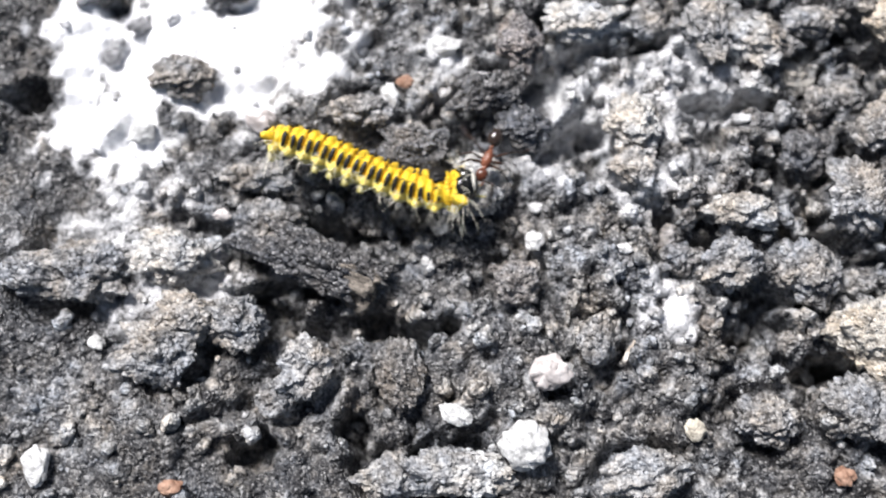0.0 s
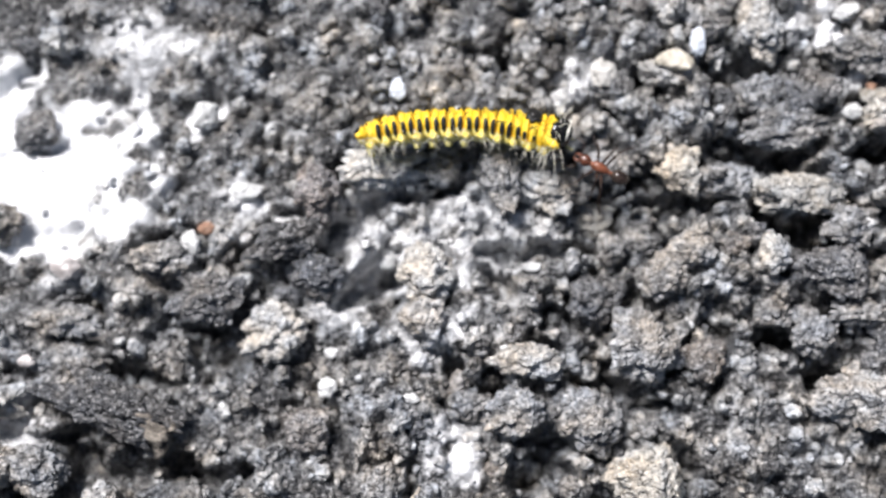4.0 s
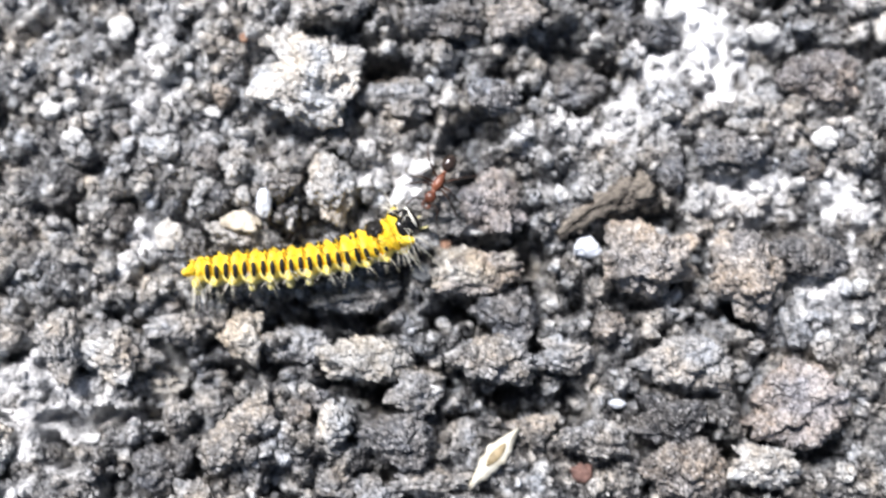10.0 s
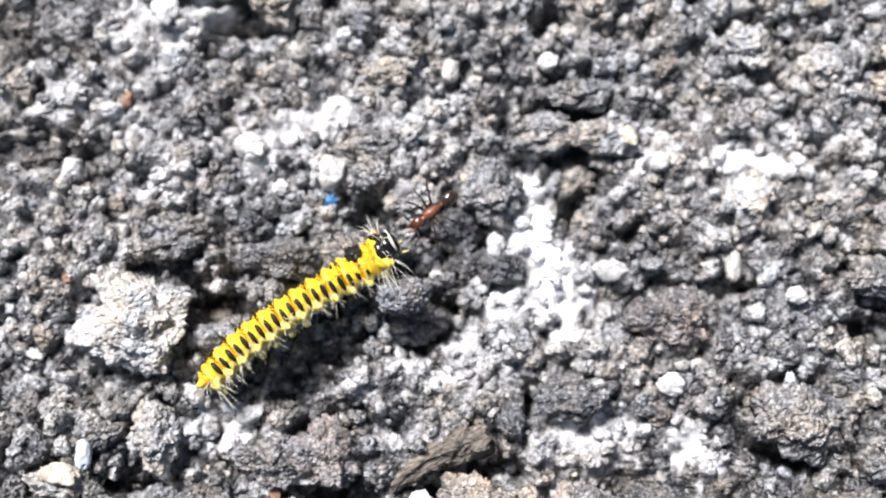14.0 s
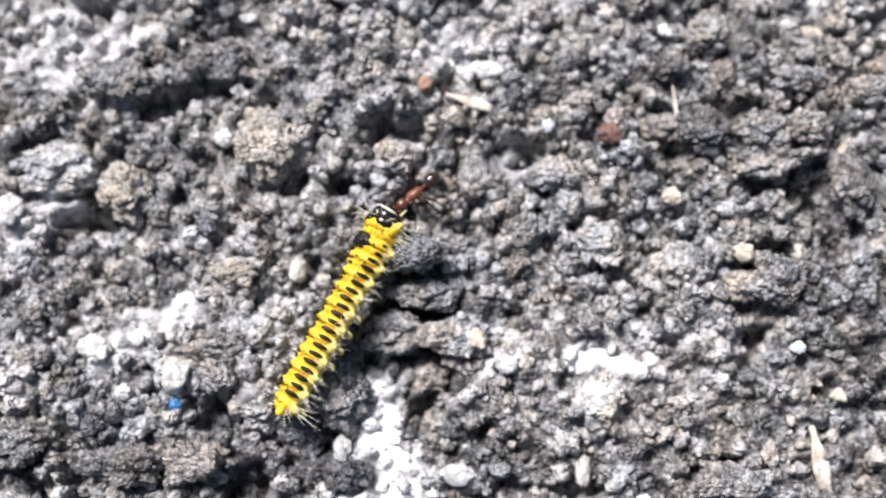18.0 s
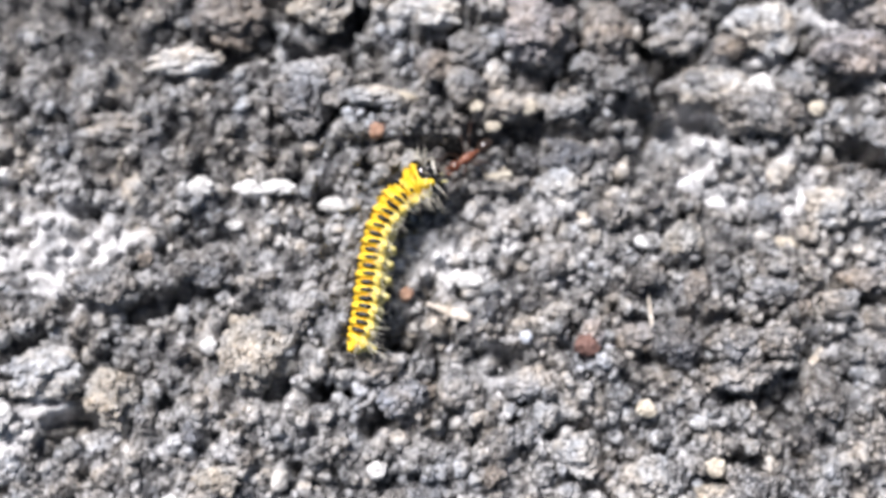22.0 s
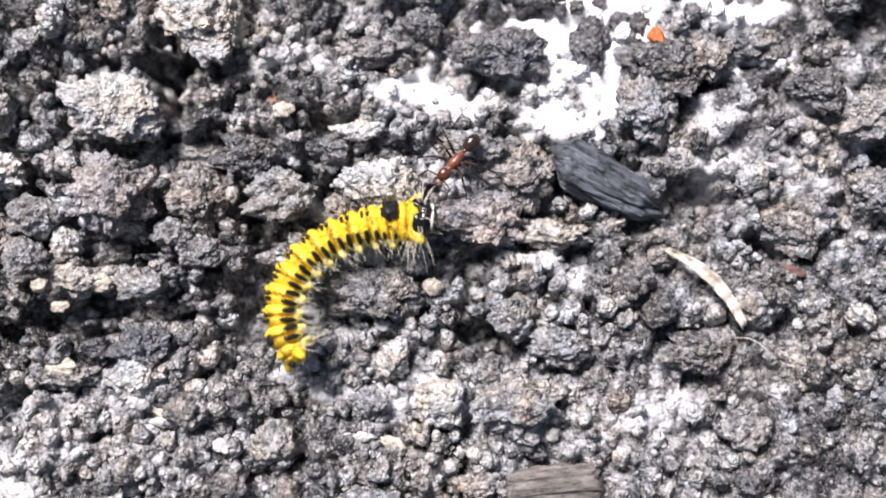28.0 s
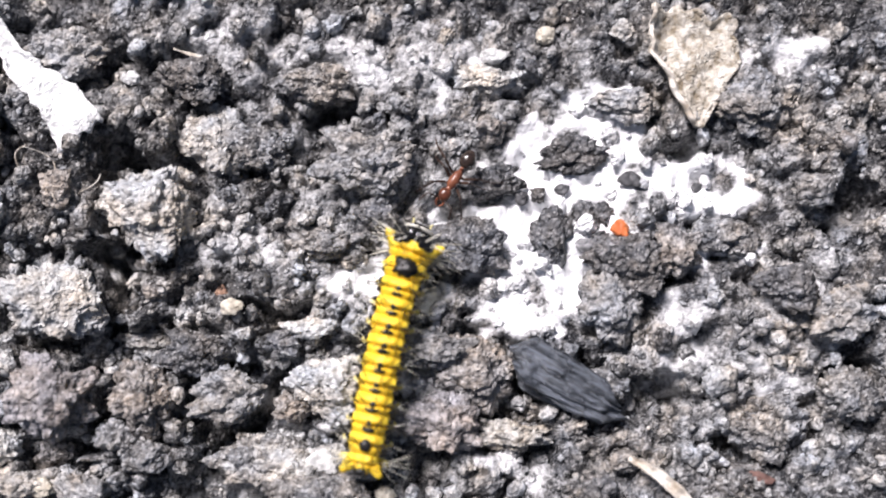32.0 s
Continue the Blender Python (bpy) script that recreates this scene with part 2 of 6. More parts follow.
PALE_YELLOW = plain("caterpillar pale yellow flank", (0.8, 0.63, 0.11), (0.92, 0.83, 0.36), 0.45, 1.4, 0.06)
CREAM = plain("caterpillar cream belly", (0.5, 0.44, 0.14), (0.72, 0.66, 0.34), 0.5, 1.6, 0.05)
BLACK = plain("caterpillar black", (0.006, 0.006, 0.006), (0.02, 0.018, 0.016), 0.4, 2.0, 0.03)
HEAD = plain("shiny black head", (0.005, 0.005, 0.005), (0.014, 0.013, 0.012), 0.15, 2.0, 0.01, 0.6)
PALE_MARK = plain("pale head mark", (0.6, 0.58, 0.5), (0.8, 0.78, 0.7), 0.4, 2.0, 0.01)
HAIR = plain("pale bristle", (0.6, 0.57, 0.46), (0.84, 0.81, 0.72), 0.35, 2.0, 0.0)
HAIR_DARK = plain("dark bristle", (0.015, 0.014, 0.013), (0.05, 0.045, 0.04), 0.35, 2.0, 0.0)
ANT_RED = plain("ant thorax red brown", (0.13, 0.042, 0.022), (0.25, 0.09, 0.048), 0.3, 2.5, 0.02, 0.5)
ANT_BLACK = plain("ant black", (0.016, 0.01, 0.008), (0.05, 0.034, 0.026), 0.18, 2.5, 0.01, 0.6)
ANT_HEAD = plain("ant head dark red brown", (0.05, 0.018, 0.01), (0.12, 0.04, 0.022), 0.25, 2.5, 0.01, 0.5)
ANT_LEG = plain("ant leg dark brown", (0.018, 0.01, 0.007), (0.05, 0.026, 0.017), 0.35, 2.5, 0.01, 0.5)

# ---- the plan of the ground, in millimetres ----
rng = np.random.default_rng(7)
STEP = 0.3
X0, X1, Y0, Y1 = -45.0, 150.0, -52.0, 126.0
GX, GY = np.arange(X0, X1 + 0.01, STEP), np.arange(Y0, Y1 + 0.01, STEP)
CHALK = np.zeros((len(GY), len(GX)))
# the line along which the caterpillar is dragged, to keep the finest crumbs near it
TRAIL = [(0, -6), (30, 6), (48, 8), (57, 26), (69, 42), (70, 56), (88, 68), (101, 76), (103, 88)]


def value_noise(cell, seed):
    """Smooth noise on the grid with bumps about cell millimetres apart, -1 to 1."""
    r = np.random.default_rng(seed)
    u, v = (GX - X0) / cell, (GY - Y0) / cell
    table = r.uniform(-1, 1, (int(v[-1]) + 3, int(u[-1]) + 3))
    i, j = u.astype(int), v.astype(int)
    fu, fv = u - i, v - j
    fu, fv = fu * fu * (3 - 2 * fu), (fv * fv * (3 - 2 * fv))[:, None]
    a, b = table[np.ix_(j, i)], table[np.ix_(j, i + 1)]
    c, d = table[np.ix_(j + 1, i)], table[np.ix_(j + 1, i + 1)]
    return (a * (1 - fu) + b * fu) * (1 - fv) + (c * (1 - fu) + d * fu) * fv


WARP = value_noise(1.6, 3) * 0.4 + value_noise(0.7, 4) * 0.5
SHIFT_X = value_noise(3.2, 5) * 0.9 + value_noise(1.3, 6) * 0.45
SHIFT_Y = value_noise(3.2, 7) * 0.9 + value_noise(1.3, 8) * 0.45


def window(x, y, reach):
    i0, i1 = np.searchsorted(GX, (x - reach, x + reach))
    j0, j1 = np.searchsorted(GY, (y - reach, y + reach))
    return slice(j0, j1), slice(i0, i1)


def chalk(x, y, w, d, turn=0, much=1.0):
    """A stain of white dust on the ground; much: how thickly it lies."""
    j, i = window(x, y, max(w, d) * 0.8 + 1.5)
    dx, dy = GX[i][None] - x + SHIFT_X[j, i], GY[j][:, None] - y + SHIFT_Y[j, i]
    c, s = math.cos(radians(turn)), math.sin(radians(turn))
    far = np.sqrt(((dx * c + dy * s) / w * 2) ** 2 + ((dy * c - dx * s) / d * 2) ** 2) + WARP[j, i]
    CHALK[j, i] = np.maximum(CHALK[j, i], np.clip((1.45 - far) / 0.95, 0, 1) * much)


def chalk_stains():
    chalk(-19.9, 4.4, 15.9, 11.1, 2, 1.0)
    chalk(-24.7, -2.3, 8.0, 7.6, 2, 1.0)
    chalk(-14.2, 3.1, 10.5, 8.1, 2, 1.0)
    chalk(-27.8, 2.3, 4.8, 7.7, 2, 1.0)
    chalk(-0.6, 3.7, 3.6, 2.4, 2, 0.62)
    chalk(14.0, 0.1, 11.9, 4.7, 2, 0.55)
    chalk(15.0, -15.8, 4.6, 3.0, 2, 0.62)
    chalk(-19.4, -13.4, 5.8, 6.5, 2, 0.55)
    chalk(-9.1, 12.6, 2.9, 4.1, 2, 0.62)
    chalk(-19.9, 8.9, 7.3, 9.7, 2, 1.0)
    chalk(44.0, 16.3, 5.0, 2.5, 4, 0.62)
    chalk(-13.0, 5.6, 10.9, 9.9, 4, 1.0)
    chalk(12.1, 8.3, 3.0, 2.4, 4, 0.62)
    chalk(6.8, -3.4, 11.2, 6.0, 4, 0.55)
    chalk(23.9, 11.9, 5.2, 3.2, 3, 0.62)
    chalk(64.8, 23.0, 8.9, 3.2, 3, 0.55)
    chalk(70.1, 16.5, 5.2, 2.8, 3, 0.62)
    chalk(72.8, 8.1, 4.7, 6.3, 3, 0.55)
    chalk(45.7, 14.0, 4.4, 2.4, 3, 0.62)
    chalk(64.0, 30.1, 3.6, 4.9, 1, 0.62)
    chalk(63.8, 24.7, 6.0, 4.0, 1, 0.55)
    chalk(69.2, 27.6, 3.2, 2.0, 1, 0.62)
    chalk(79.6, 32.7, 3.0, 3.6, 0, 0.62)
    chalk(37.9, 33.5, 6.1, 4.4, 0, 0.55)
    chalk(79.6, 35.6, 7.3, 2.0, 0, 0.55)
    chalk(47.5, 38.2, 5.7, 3.7, 0, 0.62)
    chalk(74.9, 14.6, 5.8, 3.9, 0, 0.62)
    chalk(65.6, 25.4, 4.7, 5.5, 1, 0.62)
    chalk(41.6, 49.9, 5.3, 4.9, 1, 0.62)
    chalk(98.3, 62.5, 5.5, 3.8, -0, 0.62)
    chalk(91.1, 68.6, 7.8, 7.0, 1, 0.55)
    chalk(90.2, 64.5, 5.3, 3.2, 1, 0.62)
    chalk(99.4, 62.5, 3.2, 3.6, 1, 0.62)
    chalk(112.7, 61.4, 4.6, 3.9, -0, 0.62)
    chalk(69.1, 58.1, 7.6, 4.9, -1, 0.55)
    chalk(115.0, 62.2, 6.2, 4.0, -2, 0.55)
    chalk(108.6, 91.7, 3.5, 5.3, -0, 1.0)
    chalk(107.1, 86.2, 6.6, 4.8, -0, 1.0)
    chalk(113.3, 87.3, 4.0, 7.0, -0, 1.0)
    chalk(114.9, 94.0, 3.1, 2.7, -0, 1.0)
    chalk(121.4, 86.2, 4.8, 2.6, -0, 1.0)
    chalk(125.8, 98.9, 4.8, 3.4, -0, 0.62)
    chalk(117.2, 78.5, 5.7, 3.9, -0, 0.55)
    chalk(105.0, 88.4, 6.8, 2.7, -0, 1.0)
    chalk(107.6, 81.9, 5.6, 4.0, -0, 0.75)
    chalk(103.5, 77.1, 9.1, 4.3, -1, 0.55)
    chalk(106.4, 71.9, 7.8, 2.3, -1, 0.55)
    chalk(19.0, 24.9, 2.4, 1.6, 4, 0.62)
    chalk(64.8, 31.9, 3.6, 5.2, 0, 0.62)
    chalk(65.0, 27.0, 4.8, 5.6, 0, 0.62)
    chalk(44.2, 36.1, 2.8, 1.6, 0, 0.62)
    chalk(49.0, 38.4, 3.7, 2.5, 0, 0.62)
    chalk(72.6, 10.8, 4.6, 2.3, 0, 0.62)
    chalk(40.9, 50.5, 4.5, 3.7, 1, 0.62)
    chalk(81.4, 35.3, 5.5, 1.6, 1, 0.62)
    chalk(72.8, 35.0, 3.2, 2.0, 1, 0.62)
    chalk(111.3, 91.0, 6.3, 4.1, -1, 1.0)
    chalk(110.5, 82.4, 4.6, 4.0, -1, 0.75)
    chalk(118.9, 91.0, 7.7, 3.6, -1, 1.0)
    chalk(121.1, 89.5, 5.4, 2.7, -1, 1.0)
    chalk(96.7, 83.7, 4.9, 2.2, -1, 1.0)
    chalk(-23.8, 2.7, 7.7, 6.2, 2, 1.0)
    chalk(-24.7, -2.3, 6.2, 5.2, 2, 1.0)
    chalk(14.4, -14.3, 4.3, 3.5, 2, 0.62)
    chalk(108.6, 92.5, 3.1, 4.0, -0, 1.0)
    chalk(106.2, 84.7, 4.4, 5.3, -0, 0.72)
    chalk(112.0, 84.7, 4.4, 5.7, -0, 1.0)
    chalk(108.9, 89.1, 5.7, 4.9, -0, 1.0)
    chalk(113.4, 95.3, 5.8, 2.2, -0, 1.0)
    chalk(115.6, 92.1, 3.5, 2.7, -0, 1.0)
    chalk(118.5, 81.1, 3.3, 2.9, -1, 0.6)
    chalk(96.7, 98.1, 9.7, 5.6, -0, 0.55)
    chalk(12.8, -0.7, 15.8, 7.9, 2, 0.55)
    chalk(42.1, 58.5, 14.2, 7.5, 0, 0.55)
    chalk(-8.8, 14.9, 7.6, 6.7, 4, 0.55)
    chalk(57.4, 20.4, 10.4, 4.4, 3, 0.55)
    chalk(-18.2, -13.8, 5.9, 6.6, 0, 0.5)
    chalk(-3.9, 9.8, 2.5, 2.5, 0, 0.8)
    chalk(11.8, 8.1, 2.4, 2.0, 0, 0.8)
    chalk(15.4, -15.4, 2.3, 2.3, 0, 0.7)
    chalk(15.1, 1.8, 6.8, 2.4, 0, 0.5)
    chalk(-0.4, 3.7, 2.4, 1.8, 0, 0.8)
    chalk(43.9, 16.7, 4.4, 2.3, 0, 0.8)
    chalk(10.3, -0.6, 4.5, 2.9, 0, 0.5)
    chalk(64.6, 26.9, 5.4, 5.0, 0, 0.75)
    chalk(71.8, 10.2, 2.4, 4.0, 0, 0.7)
    chalk(60.6, 24.4, 3.7, 2.5, 0, 0.7)
    chalk(65.8, 22.6, 2.5, 1.6, 0, 0.8)
    chalk(23.3, 11.9, 3.2, 2.4, 0, 0.55)
    chalk(67.2, 16.4, 3.7, 2.4, 0, 0.6)
    chalk(64.5, 30.3, 2.9, 10.6, 0, 1)
    chalk(45.9, 37.2, 5.7, 2.0, 0, 0.7)
    chalk(81.4, 35.4, 8.2, 1.5, 0, 0.9)
    chalk(49.1, 39.3, 2.5, 2.9, 0, 0.8)
    chalk(37.3, 33.9, 4.5, 2.4, 0, 0.5)
    chalk(62.0, 25.8, 4.0, 2.4, 0, 0.7)
    chalk(41.4, 49.4, 5.7, 4.1, 0, 0.7)
    chalk(80.7, 35.6, 6.0, 1.4, 0, 0.8)
    chalk(72.8, 35.5, 3.6, 2.2, 0, 0.7)
    chalk(66.4, 25.4, 3.6, 4.6, 0, 0.6)
    chalk(43.7, 37.0, 2.4, 2.0, 0, 0.7)
    chalk(93.5, 62.8, 4.7, 2.5, 0, 0.6)
    chalk(41.0, 50.1, 5.0, 2.5, 0, 0.6)
    chalk(96.3, 76.8, 3.6, 2.4, 0, 0.6)
    chalk(113.4, 60.7, 4.3, 3.5, 0, 0.5)
    chalk(108.2, 83.3, 5.4, 4.4, 0, 0.7)
    chalk(97.7, 83.0, 4.8, 2.4, 0, 0.9)
    chalk(110.9, 85.0, 4.5, 9.1, -15, 1)
    chalk(114.3, 89.6, 5.7, 4.9, 0, 1)
    chalk(120.8, 89.2, 5.7, 2.5, -18, 1)
    chalk(104.5, 88.0, 5.7, 1.9, 0, 1)
    chalk(101.0, 85.7, 2.1, 2.8, 0, 0.9)
    chalk(96.5, 82.6, 2.6, 1.4, 0, 0.9)
    chalk(93.5, 80.7, 2.6, 0.9, 0, 0.9)
    chalk(118.7, 78.9, 4.1, 2.1, 0, 0.65)
    chalk(109.0, 93.9, 2.7, 3.8, 0, 1)
    chalk(124.6, 77.1, 3.4, 2.2, 0, 0.6)


def thin_dust():
    """Wide thin veils of the same dust."""
    chalk(30, 22, 50, 16, 10, 0.3)
    chalk(70, 22, 40, 16, 25, 0.34)
    chalk(56, 42, 46, 22, 30, 0.36)
    chalk(78, 36, 44, 26, 10, 0.36)
    chalk(92, 52, 30, 16, 0, 0.3)
    chalk(60, 56, 34, 16, 0, 0.34)
    chalk(112, 62, 30, 18, 0, 0.38)
    chalk(76, 56, 40, 12, 0, 0.3)
    chalk(102, 92, 40, 14, 0, 0.32)
    chalk(14, -4, 26, 14, 10, 0.28)
    chalk(-12, -10, 26, 18, 0, 0.28)
    chalk(124, 80, 24, 30, 0, 0.3)
    chalk(30, 30, 70, 26, 5, 0.3)
    chalk(62, 34, 60, 26, 20, 0.28)
    chalk(84, 62, 50, 30, 20, 0.28)
    chalk(101.8, 97.9, 15.8, 6.8, 0, 0.5)
    chalk(89.0, 99.8, 11.3, 4.5, 0, 0.45)
    chalk(95.9, 89.5, 9.7, 5.2, 0, 0.4)
    chalk(121.6, 78.8, 11.0, 5.9, 0, 0.4)
    chalk(20.1, 0.7, 14.0, 8.0, 0, 0.5)
    chalk(42.4, 62.2, 17.1, 6.8, 0, 0.45)
    chalk(31.0, 39.9, 15.6, 7.4, 0, 0.45)
    chalk(37.3, 46.6, 9.8, 8.2, 0, 0.5)
    chalk(95.5, 64.3, 7.0, 7.0, 0, 0.35)
    chalk(92.4, 73.3, 4.8, 6.0, 0, 0.5)
    chalk(8.2, 0.8, 13.2, 6.8, 0, 0.6)
    chalk(13.9, -6.6, 7.8, 5.1, 0, 0.5)
    chalk(14.8, -13.4, 6.6, 4.6, 0, 0.5)
    chalk(-25.2, -10.2, 10.1, 5.8, 0, 0.5)
    chalk(-21.8, -15.7, 6.2, 4.6, 0, 0.5)
    chalk(24.3, 4.5, 4.8, 3.2, 0, 0.5)
    chalk(-14.2, -2.2, 8.0, 3.6, 0, 0.4)
    chalk(24.2, 20.7, 13.3, 6.4, 0, 0.36)
    chalk(34.3, 20.5, 8.8, 4.8, 0, 0.38)
    chalk(17.0, 4.7, 7.9, 5.9, 0, 0.5)
    chalk(68.1, 14.6, 8.7, 4.8, 0, 0.5)
    chalk(41.5, 17.5, 6.0, 2.8, 0, 0.55)
    chalk(24.4, 24.9, 8.6, 7.9, 0, 0.5)
    chalk(66.9, 26.5, 11.0, 5.9, 0, 0.42)
    chalk(74.2, 16.5, 5.4, 6.2, 0, 0.5)
    chalk(71.0, 59.1, 12.7, 6.4, 0, 0.4)
    chalk(44.0, 45.2, 9.1, 4.9, 0, 0.4)
    chalk(86.9, 36.6, 10.1, 3.2, 0, 0.5)
    chalk(95.7, 75.4, 8.9, 6.1, 0, 0.45)
    chalk(97.4, 65.2, 7.9, 4.8, 0, 0.45)
    chalk(109.1, 60.4, 6.3, 5.9, 0, 0.45)
    chalk(94.3, 98.3, 7.5, 3.4, 0, 0.5)
    chalk(126.5, 82.4, 6.6, 7.4, 0, 0.45)
    chalk(98.9, 82.3, 6.4, 4.2, 0, 0.85)
    chalk(96.0, 76.6, 8.8, 3.3, 0, 0.5)
    chalk(74.9, 58.7, 11.5, 6.1, 0, 0.38)
    chalk(114.1, 61.1, 5.8, 3.5, 0, 0.55)
    chalk(98.4, 62.6, 4.7, 3.1, 0, 0.55)
    chalk(106.9, 64.5, 17.5, 6.2, 0, 0.42)
    chalk(89.7, 85.8, 10.5, 3.4, 0, 0.5)
    chalk(75.2, 60.6, 12.7, 7.0, 0, 0.45)
    chalk(72.9, 49.0, 8.3, 10.8, 0, 0.42)
    chalk(46.2, 37.9, 7.7, 4.4, 0, 0.5)
    chalk(41.1, 50.2, 5.8, 4.2, 0, 0.6)
    chalk(72.7, 36.7, 6.4, 4.0, 0, 0.5)
    chalk(-18.5, -12.8, 9.4, 4.6, 0, 0.6)
    chalk(-26.9, 4.4, 4.0, 18.0, 0, 0.95)
    chalk(-12.8, 5.9, 4.9, 5.4, 0, 0.95)
    chalk(14.3, 0.2, 7.6, 6.5, 0, 0.5)
    chalk(-0.7, 3.5, 4.0, 4.1, 0, 0.6)
    chalk(-21.2, -7.7, 9.1, 3.2, 0, 0.5)
    chalk(15.2, -15.2, 3.5, 3.8, 0, 0.6)


chalk_stains()
thin_dust()


def near_trail(n, reach, r):
    """Random places within reach of the trail."""
    a = np.array(TRAIL, float)
    k = r.integers(0, len(a) - 1, n)
    f = r.random(n)[:, None]
    p = a[k] * (1 - f) + a[k + 1] * f
    return p + np.stack([r.uniform(-1, 1, n) * reach[0], r.uniform(-1, 1, n) * reach[1]], -1)


PITS = np.zeros_like(CHALK)
TAKEN = np.zeros(CHALK.shape, bool)


def pit(x, y, w, d, turn=0):
    """A dark hollow between the clods."""
    j, i = window(x, y, max(w, d) + 1.5)
    dx, dy = GX[i][None] - x + SHIFT_X[j, i], GY[j][:, None] - y + SHIFT_Y[j, i]
    c, s = math.cos(radians(turn)), math.sin(radians(turn))
    far = np.sqrt(((dx * c + dy * s) / w * 2) ** 2 + ((dy * c - dx * s) / d * 2) ** 2) + WARP[j, i] * 0.8
    PITS[j, i] = np.maximum(PITS[j, i], np.clip((1.25 - far) / 0.5, 0, 1))


def pits():
    pit(-7.2, -9.5, 5.0, 2.3, 2)
    pit(6.1, 0.2, 4.4, 1.6, 22)
    pit(26.7, -10.4, 2.3, 5.8, 2)
    pit(-12.0, -15.8, 2.3, 5.0, 2)
    pit(-30.8, 0.2, 2.4, 2.4, 2)
    pit(-2.2, -7.0, 4.7, 2.0, 2)
    pit(9.6, -2.7, 4.0, 2.4, 2)
    pit(22.4, -14.3, 2.3, 1.6, 2)
    pit(7.8, 1.5, 7.0, 3.3, 24)
    pit(38.5, -7.0, 2.8, 2.0, 4)
    pit(51.6, 1.2, 4.4, 2.4, 4)
    pit(27.6, -3.5, 2.4, 4.0, 4)
    pit(37.8, 2.6, 2.4, 3.1, 3)
    pit(42.0, -4.5, 3.5, 1.6, 3)
    pit(34.2, 6.5, 5.1, 1.6, 3)
    pit(52.0, 11.5, 2.4, 3.2, 3)
    pit(54.3, -1.5, 1.6, 2.3, 3)
    pit(33.5, 3.6, 3.5, 2.3, 1)
    pit(52.2, 8.1, 2.7, 2.0, 1)
    pit(50.8, 23.0, 2.8, 2.4, 0)
    pit(47.7, 19.9, 2.4, 1.6, 0)
    pit(78.6, 26.6, 3.6, 1.6, 0)
    pit(88.5, 23.1, 5.1, 2.3, 1)
    pit(57.7, 25.1, 3.1, 2.3, 1)
    pit(95.2, 48.1, 3.6, 2.4, 1)
    pit(53.1, 31.4, 2.3, 2.3, 1)
    pit(67.5, 39.6, 6.1, 1.6, -0)
    pit(43.9, 62.2, 3.8, 1.7, -0)
    pit(60.7, 74.9, 6.2, 1.7, 1)
    pit(102.5, 66.6, 5.3, 1.6, 1)
    pit(75.2, 50.5, 4.7, 1.6, 1)
    pit(88.0, 74.6, 2.5, 3.3, 1)
    pit(80.9, 85.0, 3.6, 2.4, -0)
    pit(73.4, 77.5, 2.0, 1.6, -0)
    pit(88.0, 67.8, 3.9, 2.3, -0)
    pit(81.8, 83.1, 2.0, 2.8, -1)
    pit(102.3, 55.9, 2.3, 2.7, -1)
    pit(77.3, 67.9, 2.3, 1.2, -1)
    pit(92.2, 81.4, 3.4, 1.5, -2)
    pit(79.6, 77.6, 1.9, 2.2, -2)
    pit(86.5, 67.3, 2.2, 2.2, -2)
    pit(101.9, 70.2, 1.5, 2.9, -2)
    pit(80.8, 78.6, 2.2, 2.2, -0)
    pit(85.9, 69.0, 3.3, 2.9, -0)
    pit(90.5, 73.8, 3.0, 2.2, -0)
    pit(101.6, 71.6, 2.6, 2.2, -0)
    pit(81.5, 83.9, 2.2, 4.0, -0)
    pit(80.2, 79.2, 2.9, 2.2, -0)
    pit(84.2, 78.3, 2.5, 1.8, -0)
    pit(89.4, 92.8, 1.5, 3.0, -0)
    pit(115.9, 76.2, 1.4, 2.2, -0)
    pit(91.8, 77.1, 2.2, 1.8, -0)
    pit(77.9, 72.4, 1.8, 2.2, -0)
    pit(40.0, 1.6, 4.2, 2.3, 4)
    pit(39.5, -7.3, 2.3, 2.3, 4)
    pit(23.4, -0.1, 4.2, 1.5, 4)
    pit(29.1, 1.0, 2.3, 2.7, 4)
    pit(55.0, 0.3, 2.3, 2.3, 4)
    pit(65.5, -4.0, 1.9, 2.3, 4)
    pit(68.3, -1.8, 3.4, 1.1, 4)
    pit(81.8, 93.5, 3.3, 1.5, -0)
    pit(79.7, 87.9, 2.2, 1.8, -0)
    pit(95.1, 94.5, 2.6, 1.5, -0)
    pit(94.8, 91.8, 2.2, 1.1, -0)
    pit(82.7, 85.7, 4.8, 1.1, -0)
    pit(130.3, 89.4, 3.3, 3.0, -0)
    pit(81.9, 78.0, 4.0, 3.6, -0)
    pit(88.5, 72.6, 1.8, 3.6, -0)
    pit(115.3, 76.1, 1.4, 1.8, -0)
    pit(122.1, 73.7, 3.6, 1.8, -0)
    pit(108.0, 77.3, 2.2, 2.2, -0)
    pit(30.8, 13.4, 1.6, 1.6, 4)
    pit(25.1, 4.5, 5.2, 2.4, 4)
    pit(29.1, 5.7, 3.6, 2.8, 4)
    pit(49.6, 1.6, 8.0, 1.4, 4)
    pit(52.3, 0.0, 3.6, 1.6, 4)
    pit(18.3, 14.3, 1.6, 2.1, 4)
    pit(13.8, 4.2, 6.5, 1.2, 24)
    pit(28.3, 36.0, 6.5, 2.0, 0)
    pit(54.7, 25.4, 3.6, 3.6, 0)
    pit(56.2, 22.6, 3.6, 2.0, 0)
    pit(70.4, 30.6, 2.4, 2.0, 0)
